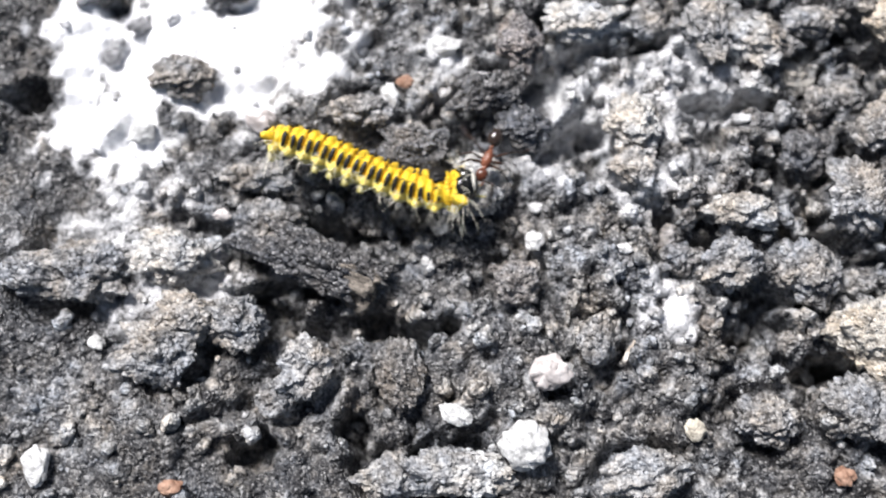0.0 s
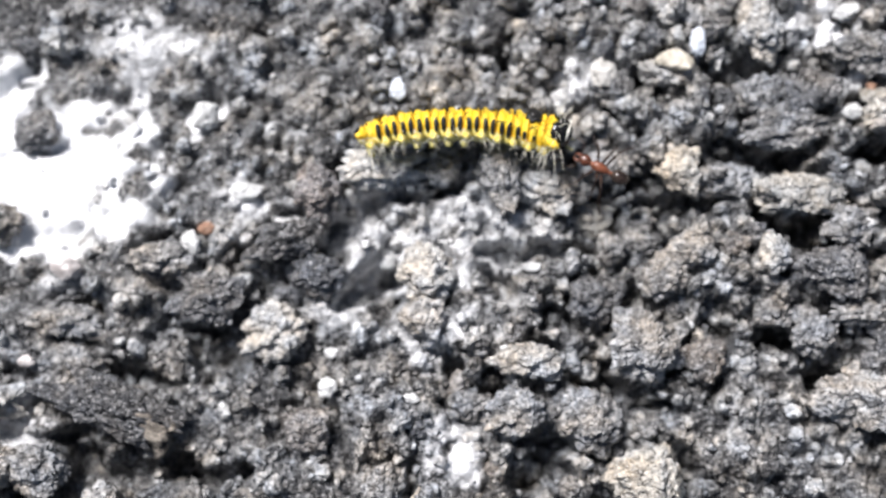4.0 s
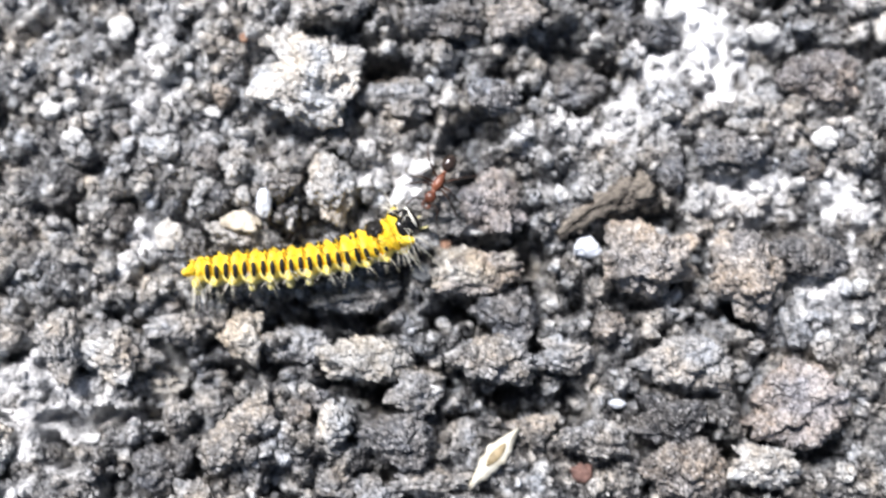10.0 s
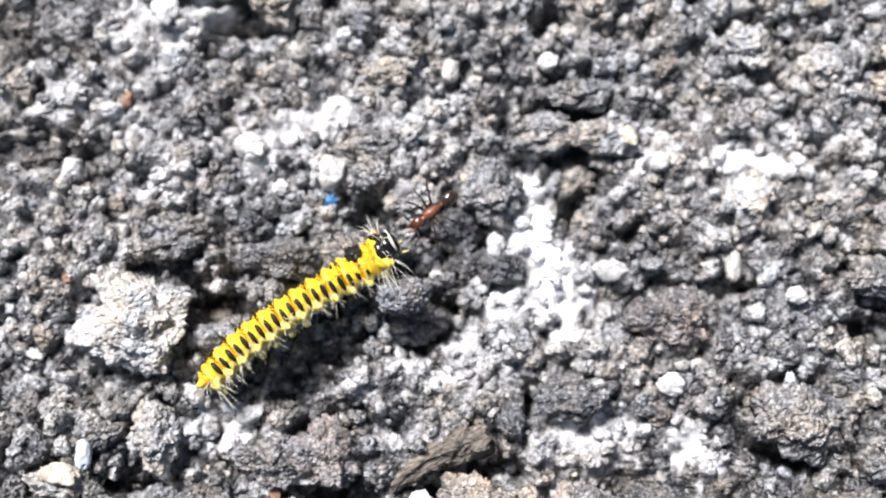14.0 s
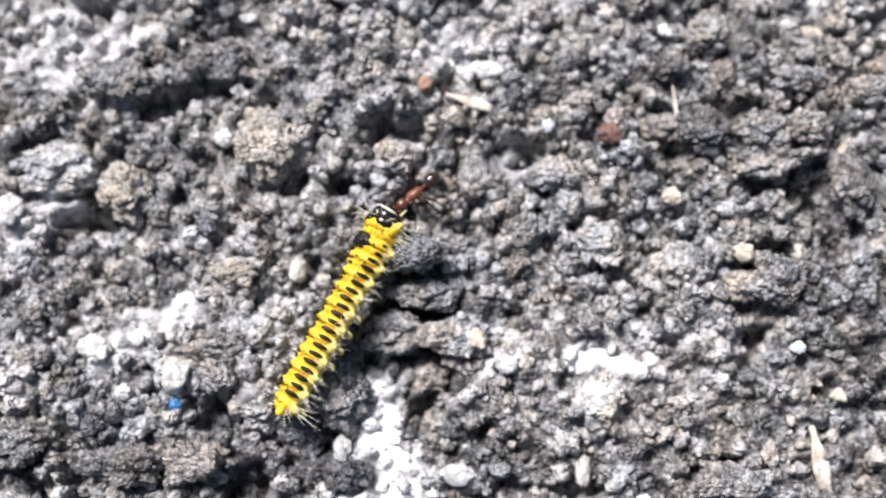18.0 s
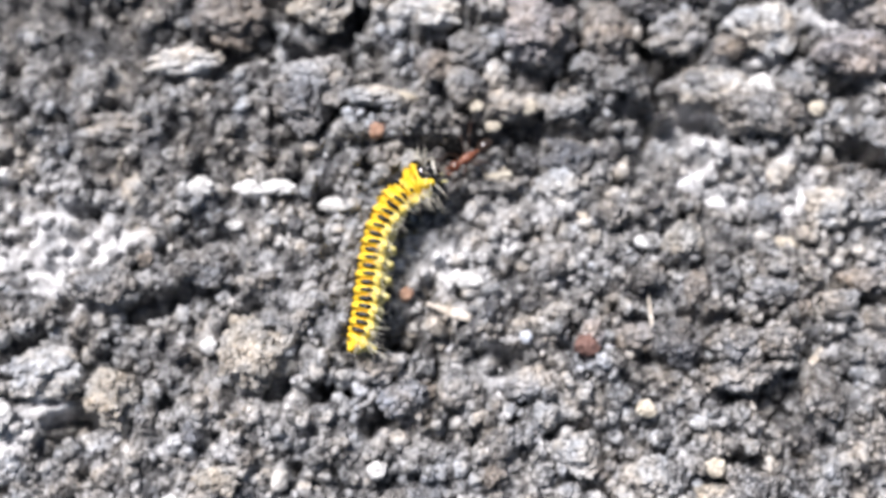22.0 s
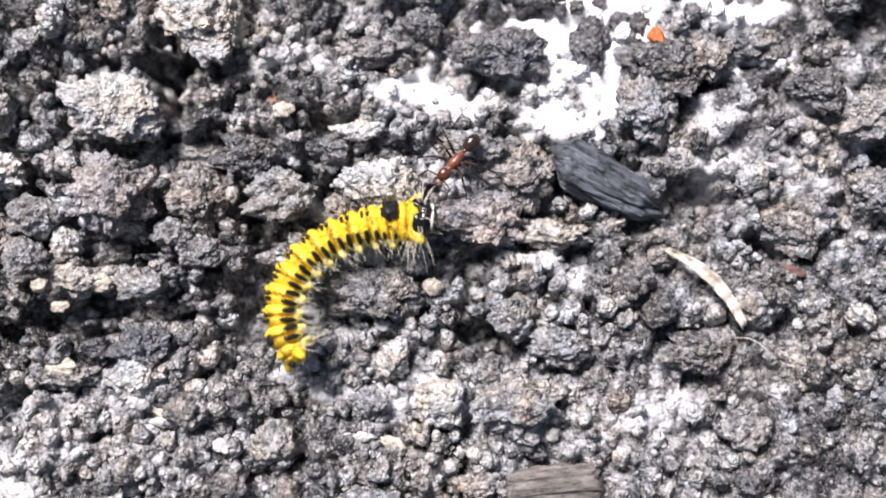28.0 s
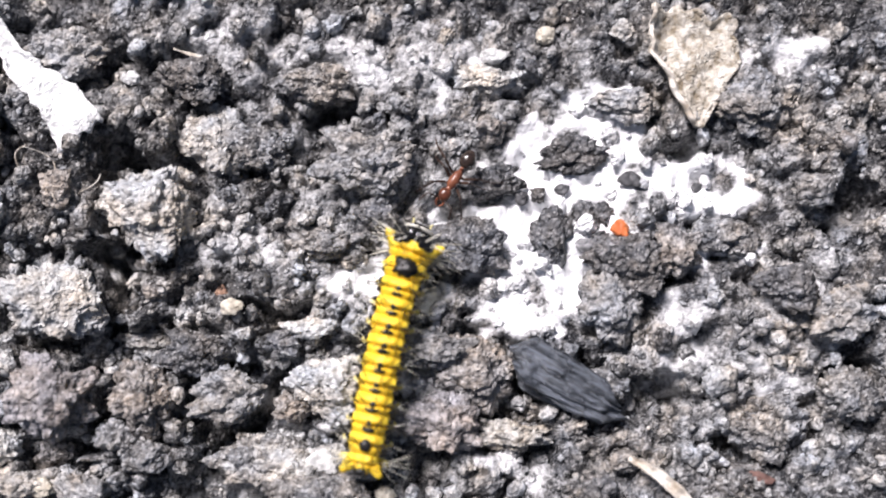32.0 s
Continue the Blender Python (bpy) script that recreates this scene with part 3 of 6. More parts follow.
    pit(48.3, 20.3, 3.5, 3.5, 0)
    pit(37.2, 13.0, 4.3, 2.3, 0)
    pit(63.6, 18.2, 2.7, 2.0, 0)
    pit(53.4, 9.1, 3.4, 2.3, 0)
    pit(48.5, 55.1, 4.9, 2.5, 1)
    pit(67.6, 35.1, 5.1, 3.5, 1)
    pit(94.0, 47.7, 6.5, 2.4, 1)
    pit(51.9, 32.6, 2.0, 3.5, 1)
    pit(57.6, 74.6, 5.2, 1.6, -0)
    pit(76.4, 72.2, 3.6, 2.4, -0)
    pit(63.2, 85.4, 1.6, 2.0, -0)
    pit(85.5, 65.8, 2.7, 2.4, -0)
    pit(101.9, 54.9, 1.9, 2.3, -0)
    pit(69.8, 66.7, 4.3, 1.2, -0)
    pit(80.5, 84.1, 2.8, 2.8, -1)
    pit(78.0, 68.5, 4.3, 1.5, -1)
    pit(73.0, 68.5, 5.0, 1.9, -1)
    pit(114.3, 74.7, 2.3, 1.6, -1)
    pit(80.7, 79.9, 2.2, 2.2, -1)
    pit(85.4, 69.9, 3.3, 2.2, -1)
    pit(81.4, 68.1, 5.1, 1.1, -1)
    pit(94.1, 81.8, 2.6, 1.1, -1)
    pit(105.2, 73.8, 1.5, 2.6, -1)
    pit(117.6, 84.1, 1.1, 3.0, -1)
    pit(124.1, 74.1, 4.1, 2.6, -1)
    pit(90.4, 78.8, 2.2, 2.2, -1)
    pit(118.9, 93.3, 2.3, 1.5, -1)
    pit(-6.7, -15.8, 6.1, 2.3, 2)
    pit(6.1, 0.6, 5.9, 2.0, 22)
    pit(24.6, -19.2, 4.5, 1.5, 2)
    pit(22.1, -16.2, 2.3, 1.9, 2)
    pit(-11.3, -15.0, 2.3, 2.3, 2)
    pit(-4.0, -19.9, 1.5, 2.3, 2)
    pit(25.4, -9.3, 3.9, 2.0, 2)
    pit(10.6, -3.7, 3.2, 3.2, 2)
    pit(21.3, -15.9, 3.1, 3.1, 2)
    pit(-11.2, -13.9, 4.7, 1.6, 2)
    pit(29.9, -12.0, 3.1, 1.6, 2)
    pit(14.6, -1.3, 1.2, 3.2, 2)
    pit(8.2, -3.3, 2.4, 2.8, 2)
    pit(-12.3, -5.3, 4.7, 1.2, 22)
    pit(37.8, 2.6, 2.4, 3.1, 3)
    pit(41.6, -4.6, 2.3, 1.6, 3)
    pit(47.1, -1.0, 2.3, 1.9, 3)
    pit(67.3, 7.3, 3.1, 2.4, 3)
    pit(34.2, -5.1, 1.6, 2.3, 3)
    pit(43.4, 45.8, 5.3, 1.6, 0)
    pit(91.8, 36.2, 2.4, 2.4, 0)
    pit(65.4, 52.1, 5.4, 3.3, 0)
    pit(84.8, 68.2, 2.6, 1.3, 0)
    pit(89.7, 92.5, 1.5, 2.6, -0)
    pit(82.0, 92.3, 3.3, 1.8, -0)
    pit(91.1, 75.6, 2.2, 2.2, -0)
    pit(117.5, 77.1, 2.9, 2.5, -0)
    pit(76.9, 71.0, 3.6, 2.2, -0)
    pit(86.4, 75.6, 2.2, 1.8, -0)
    pit(79.3, 72.8, 3.2, 1.4, -0)
    pit(-12.9, -24.4, 3.4, 2.2, 2)
    pit(-5.8, -23.6, 2.6, 3.4, 2)
    pit(51.5, 10.6, 3.5, 2.3, 0)
    pit(38.2, 7.1, 5.1, 2.7, 1)
    pit(104.5, 66.0, 4.0, 1.8, -1)
    pit(111.0, 64.6, 3.6, 1.5, -1)
    pit(31.9, 3.1, 4.3, 1.6, 3)
    pit(37.0, 5.6, 3.5, 1.6, 3)
    pit(-1.4, -5.1, 4.8, 2.2, 0)
    pit(-3.7, -16.5, 5.8, 1.7, 0)
    pit(15.5, -9.2, 2.0, 2.4, 0)
    pit(22.8, -5.2, 2.8, 1.8, 0)
    pit(21.6, -15.4, 2.3, 1.6, 0)
    pit(-1.4, -7.5, 4.0, 2.4, 0)
    pit(6.2, 0.8, 4.9, 1.4, 15)
    pit(-2.6, -6.3, 6.1, 2.4, 0)
    pit(30.2, 12.6, 2.5, 1.9, 0)
    pit(47.1, 7.3, 5.4, 2.3, 0)
    pit(42.4, -9.9, 3.6, 1.6, 0)
    pit(11.9, 3.3, 3.7, 1.2, 10)
    pit(18.2, -2.7, 2.0, 2.0, 0)
    pit(26.3, 2.2, 7.2, 2.0, 10)
    pit(20.4, -0.1, 5.6, 1.8, 0)
    pit(42.3, 2.4, 2.4, 2.0, 0)
    pit(49.5, 1.2, 3.6, 1.4, 0)
    pit(36.7, 7.7, 5.6, 1.6, 0)
    pit(54.8, 7.9, 2.4, 2.4, 0)
    pit(56.1, 25.7, 4.5, 2.5, 0)
    pit(27.9, 35.6, 6.1, 1.8, 0)
    pit(56.8, 24.7, 2.8, 2.4, 0)
    pit(48.8, 16.0, 3.5, 2.0, 0)
    pit(35.5, 13.4, 3.5, 1.6, 0)
    pit(68.2, 32.3, 2.4, 2.0, 0)
    pit(95.0, 47.8, 6.5, 2.2, 0)
    pit(64.4, 36.0, 3.2, 1.6, 0)
    pit(53.4, 32.6, 2.4, 2.0, 0)
    pit(41.5, 25.0, 4.3, 1.6, 0)
    pit(62.4, 47.8, 3.3, 1.2, 0)
    pit(66.3, 46.0, 2.4, 2.0, 0)
    pit(90.0, 51.5, 5.0, 2.1, 0)
    pit(60.2, 31.6, 2.4, 1.6, 0)
    pit(80.7, 79.0, 2.4, 1.2, 0)
    pit(70.4, 75.6, 4.4, 1.1, 0)
    pit(63.6, 77.5, 1.4, 2.4, 0)
    pit(105.5, 66.6, 4.7, 0.9, 0)
    pit(102.7, 55.3, 3.4, 1.1, 0)
    pit(81.9, 78.4, 3.6, 0.9, 0)
    pit(76.1, 67.5, 2.4, 1.4, 0)
    pit(89.9, 68.8, 4.7, 2.0, 0)
    pit(80.7, 84.2, 2.4, 1.6, 0)
    pit(68.3, 80.4, 2.4, 1.2, 0)
    pit(71.6, 77.2, 1.6, 2.0, 0)
    pit(81.4, 85.0, 5.3, 1.7, 0)
    pit(84.2, 79.7, 3.0, 1.7, 0)
    pit(86.3, 67.5, 3.1, 3.0, 0)
    pit(81.2, 78.8, 1.0, 1.9, 0)
    pit(88.8, 71.0, 3.3, 1.5, 0)
    pit(98.8, 75.5, 3.0, 1.7, 0)
    pit(128.4, 88.3, 3.0, 1.7, 0)
    pit(116.7, 85.4, 1.1, 2.3, 0)
    pit(86.1, 75.4, 1.1, 2.6, 0)
    pit(76.2, 73.1, 2.2, 1.5, 0)


pits()


def blurred(a, n):
    """Mean over squares of 2 n + 1 grid steps."""
    for axis in (0, 1):
        a = np.moveaxis(a, axis, 0)
        c = np.cumsum(np.pad(a, ((n + 1, n), (0, 0)), mode="edge"), 0)
        a = np.moveaxis((c[2 * n + 1 :] - c[: -2 * n - 1]) / (2 * n + 1), 0, axis)
    return a


def build_heights():
    """Lumpy soil: a gentle swell, then thousands of half-sunk crumbs, the larger first."""
    h = value_noise(26, 11) * 0.6 + value_noise(9, 12) * 0.55 + value_noise(3.5, 13) * 0.75 - 1.2
    crumb = value_noise(6, 14) * 0.25 + 0.3
    r = np.random.default_rng(21)
    for count, low, high, tall in ((600, 1.3, 2.2, 0.75), (4600, 0.6, 1.3, 0.85), (16000, 0.3, 0.65, 1.0)):
        p = near_trail(count, (46, 34), r)
        size = r.uniform(low, high, count)
        shape, turn, tone = r.uniform(0.65, 1.0, count), r.uniform(0, 3.14, count), r.random(count)
        for (x, y), a, b, t, q in zip(p, size, size * shape, turn, tone):
            j, i = window(x, y, a * 1.3)
            if j.start >= j.stop or i.start >= i.stop:
                continue
            dx, dy = GX[i][None] - x, GY[j][:, None] - y
            c, s = math.cos(t), math.sin(t)
            far = ((dx * c + dy * s) / a) ** 2 + ((dy * c - dx * s) / b) ** 2 + WARP[j, i] * 0.9
            flat = 1 - 0.6 * CHALK[j, i].mean()
            cut = 0.62 + (dx * math.sin(q * 40) + dy * math.cos(q * 40)) / a * 0.55
            top = h[j, i].mean() - 0.2 * a + 1.25 * tall * b * flat * np.minimum(np.sqrt(np.clip(1 - far, 0, 1)) ** 0.8, cut)
            over = (far < 1) & (top > h[j, i])
            h[j, i] = np.where(over, top, h[j, i])
            crumb[j, i] = np.where(over, q, crumb[j, i])
    h += value_noise(0.9, 15) * 0.16 + value_noise(0.45, 16) * 0.12
    low = h - blurred(h, 6)
    h += np.minimum(low, 0) * 1.35
    h -= PITS * (3.0 + 1.4 * value_noise(1.8, 17))
    return h, crumb


HEIGHT, CRUMB = build_heights()
GAPS = value_noise(4.5, 18)
SURFACE = HEIGHT.copy()  # with the clods on it, for what lies or walks on top


def cover(x, y, w, d, turn, z, tall):
    """Marks the ground under a thing as taken and raises the surface to its top."""
    j, i = window(x, y, max(w, d) * 0.6)
    dx, dy = GX[i][None] - x, GY[j][:, None] - y
    c, s = math.cos(radians(turn)), math.sin(radians(turn))
    far = ((dx * c + dy * s) / w * 2) ** 2 + ((dy * c - dx * s) / d * 2) ** 2
    TAKEN[j, i] |= far < 0.8
    SURFACE[j, i] = np.maximum(SURFACE[j, i], np.where(far < 1, z + tall * 0.6 * np.sqrt(np.clip(1 - far, 0, 1)), -9))


def moat(x, y, w, d, turn):
    """Sinks the soil round a clod, so that a gap stays between it and its neighbours."""
    j, i = window(x, y, max(w, d) + 1)
    dx, dy = GX[i][None] - x + 0.6 * SHIFT_X[j, i], GY[j][:, None] - y + 0.6 * SHIFT_Y[j, i]
    c, s = math.cos(radians(turn)), math.sin(radians(turn))
    far = np.sqrt(((dx * c + dy * s) / w * 2) ** 2 + ((dy * c - dx * s) / d * 2) ** 2)
    deep = min(2.4, 0.3 + 0.4 * min(w, d)) * np.clip(0.75 + 0.9 * GAPS[j, i], 0, 1.4) * (1 - 0.8 * CHALK[j, i])
    HEIGHT[j, i] -= np.where(TAKEN[j, i], 0, deep * np.exp(-(((far - 1.15) / 0.24) ** 2)))


def height(x, y, reach=0.0, share=50):
    """The soil's height at a place, or round it the height under which that share of it lies."""
    j, i = window(x, y, max(reach, STEP))
    some = HEIGHT[j, i]
    return float(np.percentile(some, share)) if some.size else -0.3


def build_ground():
    """One sheet, fine where the trail runs and coarse from there to the horizon."""
    out = np.array([12.0, 40, 120, 400, 1500, 6000, 40000, 300000])
    xs = np.concatenate([X0 - out[::-1], GX, X1 + out])
    ys = np.concatenate([Y0 - out[::-1], GY, Y1 + out])
    n = len(out)
    pad = lambda a: np.pad(a, n, mode="edge")
    z, chalk_mask, crumb = pad(HEIGHT), np.pad(CHALK, n), np.pad(CRUMB, n, constant_values=0.45)
    edge = np.zeros_like(z, bool)
    edge[n:-n, n:-n] = True
    z = np.where(edge, z, -0.5)
    xx, yy = np.meshgrid(xs, ys)
    verts = np.stack([xx, yy, z], -1).reshape(-1, 3) * MM
    w = len(xs)
    base = (np.arange(len(ys) - 1)[:, None] * w + np.arange(w - 1)[None]).ravel()
    faces = np.stack([base, base + 1, base + w + 1, base + w], -1)
    mesh = bpy.data.meshes.new("ground")
    mesh.from_pydata(verts.tolist(), [], faces.tolist())
    for name, values in (("chalk", chalk_mask), ("crumb", crumb)):
        mesh.attributes.new(name, "FLOAT", "POINT").data.foreach_set("value", values.ravel().astype(np.float32))
    mesh.shade_smooth()
    mesh.materials.append(ground_soil())
    return tagged(new("ground", mesh), "grey crumbly dry soil with patches of white dust", "ground", kind="structure")


# ---- shapes ----
def link_mesh(name, bm, materials):
    mesh = bpy.data.meshes.new(name)
    bm.to_mesh(mesh)
    bm.free()
    mesh.shade_smooth()
    for m in materials if isinstance(materials, (list, tuple)) else [materials]:
        mesh.materials.append(m)
    return mesh


def part(name, bm, material, parent, label=""):
    """One mesh object under a thing or a part."""
    ob = new(name, link_mesh(name, bm, material))
    ob.parent = parent
    return tagged(ob, label) if label else ob


def lump(detail, seed, rough, flat=1.0, crumbs=1.0, facets=4):
    """A crumbly lump about 1 across: a worn core with a few broken faces and many small crumbs grown on it."""
    bm = bmesh.new()
    bmesh.ops.create_icosphere(bm, subdivisions=detail, radius=0.5)
    shift = Vector((seed * 7.3, seed * 3.1, -seed * 5.7))
    r = random.Random(seed)
    broken = []
    for _ in range(facets):
        broken.append((Vector((r.gauss(0, 1), r.gauss(0, 1), r.gauss(0, 1))).normalized(), r.uniform(0.3, 0.45)))
    for v in bm.verts:
        p = v.co * 2
        q = v.co * (1 + rough * (0.8 * noise.noise(p * 1.1 + shift) + 0.6 * noise.noise(p * 2.6 + shift)))
        for way, reach in broken:
            over = q.dot(way) - reach
            if over > 0:
                q = q - way * over * 0.6
        s = 0.0
        if crumbs:
            s += 0.24 * (0.42 - noise.voronoi(p * 1.9 + shift)[0][0])
            if detail > 3:
                s += 0.24 * (0.42 - noise.voronoi(p * 4.3 + shift)[0][0])
                s += 0.1 * noise.noise(p * 14 + shift)
            if detail > 4:
                s += 0.2 * (0.42 - noise.voronoi(p * 9.0 + shift)[0][0])
                s += 0.06 * noise.noise(p * 26 + shift)
        v.co = q * (1 + crumbs * s)
        v.co.z *= flat
    return bm


CLOD_FINE = [lump(5, k + 1, 0.8, 0.95, 0.9, 6) for k in range(8)]
CLOD_SMALL = [lump(4, k + 11, 0.75, 0.95, 0.9, 6) for k in range(10)]
PEBBLES = [lump(4, k + 31, 0.5, 0.8, 0.25, 7) for k in range(8)]
FIBRES = [lump(5, k + 51, 0.4, 0.8, 0.4) for k in range(2)]
for some in FIBRES:
    for v in some.verts:
        groove = 0.09 * noise.noise(Vector((v.co.x * 16, v.co.y * 2.5, v.co.z * 12)))
        v.co += v.co.normalized() * groove
SHARED = {}


def shared_mesh(kind, k, source, material, name):
    """One mesh for all lumps of a shape and a material."""
    if (kind, k, material.name) not in SHARED:
        SHARED[kind, k, material.name] = link_mesh(name, source[k].copy(), material)
    return SHARED[kind, k, material.name]


CLOD_WORDS = {
    "grey": "dry grey crumbly soil clod sunk in the soil",
    "dark": "dark damp-looking crumbly soil clod in the ground",
    "light": "pale grey dry soil clod lying on the ground",
    "brown": "brownish grey crumbly soil clod on the ground",
    "tan": "tan sandy soil clod on grey soil",
    "purple": "reddish grey crumbly soil clod on the ground",
    "fibre": "dark fibrous lump of rotted matter in the soil",
}
COUNT = [0]


def clod(x, y, w, d, turn, kind):
    """A soil clod w by d millimetres, about a third of it in the ground."""
    COUNT[0] += 1
    k = COUNT[0]
    if kind == "fibre":
        mesh = shared_mesh("fibre", k % len(FIBRES), FIBRES, SOIL[kind], "soil_clod")
    elif max(w, d) > 3.6:
        mesh = shared_mesh("fine", k % len(CLOD_FINE), CLOD_FINE, SOIL[kind], "soil_clod")
    else:
        mesh = shared_mesh("small", k % len(CLOD_SMALL), CLOD_SMALL, SOIL[kind], "soil_clod")
    tall = 0.54 * min(w, d) + 0.35
    ob = new("soil_clod", mesh)
    z = height(x, y, min(w, d) * 0.45, 65) + tall * 0.2
    ob.matrix_world = pose(x * MM, y * MM, z * MM, 0, 0, turn) @ Matrix.Diagonal((w * 1.05 * MM, d * 1.05 * MM, tall * 1.1 * MM, 1))
    moat(x, y, w, d, turn)
    cover(x, y, w, d, turn, z, tall)
    return tagged(ob, CLOD_WORDS[kind], "soil clod", "soil clods")


STONE_WORDS = {
    "white": "small white mineral pebble on grey soil",
    "pale": "pale pointed husk-like pebble on grey soil",
    "grey": "small smooth grey pebble on the soil",
    "dark": "small dark pebble on the soil",
    "bluish": "small bluish white pebble on the soil",
    "pink": "rounded pinkish quartz pebble on the soil",
    "tan": "small tan pebble on grey soil",
    "orange": "small orange brick crumb on grey soil",
    "red": "small dark red crumb on the soil",
    "blue": "tiny bright blue plastic crumb on soil",
    "bead": "bright orange red round seed on soil",
}


def pebble(x, y, w, d, turn, kind):
    COUNT[0] += 1
    mesh = shared_mesh("pebble", COUNT[0] % len(PEBBLES), PEBBLES, STONE[kind], "pebble")
    ob = new("pebble", mesh)
    tall = 0.75 * min(w, d) + 0.1
    z = height(x, y, min(w, d) * 0.5, 88) + tall * 0.3
    ob.matrix_world = pose(x * MM, y * MM, z * MM, 0, 0, turn) @ Matrix.Diagonal((w * MM, d * MM, tall * MM, 1))
    cover(x, y, w * 1.3, d * 1.3, turn, z, tall)
    return tagged(ob, STONE_WORDS[kind], "pebble", "pebbles")


def sheet(nx, ny, shape, thick):
    """A thin curved body from shape(u, v) over 0..1 by 0..1, in millimetres, with real thickness."""
    bm = bmesh.new()
    top = [[bm.verts.new(Vector(shape(i / nx, j / ny)) * MM) for i in range(nx + 1)] for j in range(ny + 1)]
    low = [[bm.verts.new((Vector(shape(i / nx, j / ny)) - Vector((0, 0, thick))) * MM) for i in range(nx + 1)] for j in range(ny + 1)]
    for j in range(ny):
        for i in range(nx):
            bm.faces.new((top[j][i], top[j][i + 1], top[j + 1][i + 1], top[j + 1][i]))
            bm.faces.new((low[j][i], low[j + 1][i], low[j + 1][i + 1], low[j][i + 1]))
    for i in range(nx):
        bm.faces.new((top[0][i], low[0][i], low[0][i + 1], top[0][i + 1]))
        bm.faces.new((top[ny][i], top[ny][i + 1], low[ny][i + 1], low[ny][i]))
    for j in range(ny):
        bm.faces.new((top[j][0], top[j + 1][0], low[j + 1][0], low[j][0]))
        bm.faces.new((top[j][nx], low[j][nx], low[j + 1][nx], top[j + 1][nx]))
    return bm


def rod(nx, ny, shape, ends=True):
    """A closed tube from shape(u, angle), in millimetres."""
    bm = bmesh.new()
    rings = [[bm.verts.new(Vector(shape(i / nx, 2 * math.pi * j / ny)) * MM) for j in range(ny)] for i in range(nx + 1)]
    for a, b in zip(rings, rings[1:]):
        for j in range(ny):
            bm.faces.new((a[j], a[(j + 1) % ny], b[(j + 1) % ny], b[j]))
    if ends:
        bm.faces.new(rings[0][::-1])
        bm.faces.new(rings[-1])
    return bm


def laid(name, bm, material, x, y, z, turn, label, category, tip=0, group=""):
    ob = new(name, link_mesh(name, bm, material))
    ob.matrix_world = pose(x * MM, y * MM, z * MM, tip, 0, turn)
    w, d, _ = (v / MM for v in ob.dimensions)
    cover(x, y, max(w, 0.6), max(d, 0.6), turn, z - 0.5, 1.0)
    return tagged(ob, label, category, group)


def sliver(x, y, w, d, turn):
    """A thin pale straw splinter, d long."""
    bm = sheet(4, 12, lambda u, v: ((u - 0.5) * w * (0.35 + 0.65 * math.sin(math.pi * min(1, v * 1.15 + 0.08))), (v - 0.5) * d, 0.18 * d * v * (1 - v) + 0.15 * w * abs(u - 0.5)), 0.14)
    return laid("straw_splinter", bm, STRAW, x, y, height(x, y, d * 0.4) + 0.35, turn, "thin pale straw splinter lying on grey soil", "splinter", group="splinters")


def strip(x, y, w, d, turn):
    """A pale peeled strip, curled along its length, browner at one end."""
    bm = sheet(6, 30, lambda u, v: ((u - 0.5) * w * (0.25 + 0.75 * math.sin(math.pi * (0.1 + 0.85 * v)) ** 0.7) * (1 + 0.3 * noise.noise(Vector((v * 9, u * 2, 2)))) + 0.7 * math.sin(v * 3), (v - 0.5) * d, 0.5 * math.sin(v * 3.1) + 0.3 * (2 * u - 1) ** 2 + 0.08 * math.sin(v * 40)), 0.18)
    return laid("peeled_strip", bm, STRAW, x, y, height(x, y, 2) + 1.1, turn, "pale peeled plant strip curled on the soil", "plant strip")


def shell(x, y, w, d, turn):
    bm = sheet(14, 8, lambda u, v: ((u - 0.5) * w, (v - 0.5) * d * math.sin(math.pi * (0.06 + 0.9 * u)) ** 0.7 + 0.5 * u * u, 0.5 * math.sin(math.pi * v) * math.sin(math.pi * u)), 0.12)
    return laid("white_flake", bm, FLAKE, x, y, height(x, y, 1.2) + 0.35, turn, "small curved white flake like a shell", "flake")


def whitechip(x, y, w, d, turn):
    """A large torn white flake, pointed at one end, with a ragged edge."""
    bm = sheet(12, 30, lambda u, v: ((u - 0.5) * w * (1.25 - v) * (1 + 0.3 * noise.noise(Vector((v * 9, u * 3, 1))) + 0.16 * noise.noise(Vector((v * 31, u * 6, 1)))) + 0.3 * math.sin(v * 7), (v - 0.5) * d + 0.5 * noise.noise(Vector((u * 8, v * 3, 4))), 0.5 * noise.noise(Vector((u * 2, v * 5, 2))) + 0.6 * v), 0.25)
    return laid("white_paper_scrap", bm, FLAKE, x, y, height(x, y, 3) + 0.9, turn, "torn white paper-like scrap lying on soil", "paper scrap")


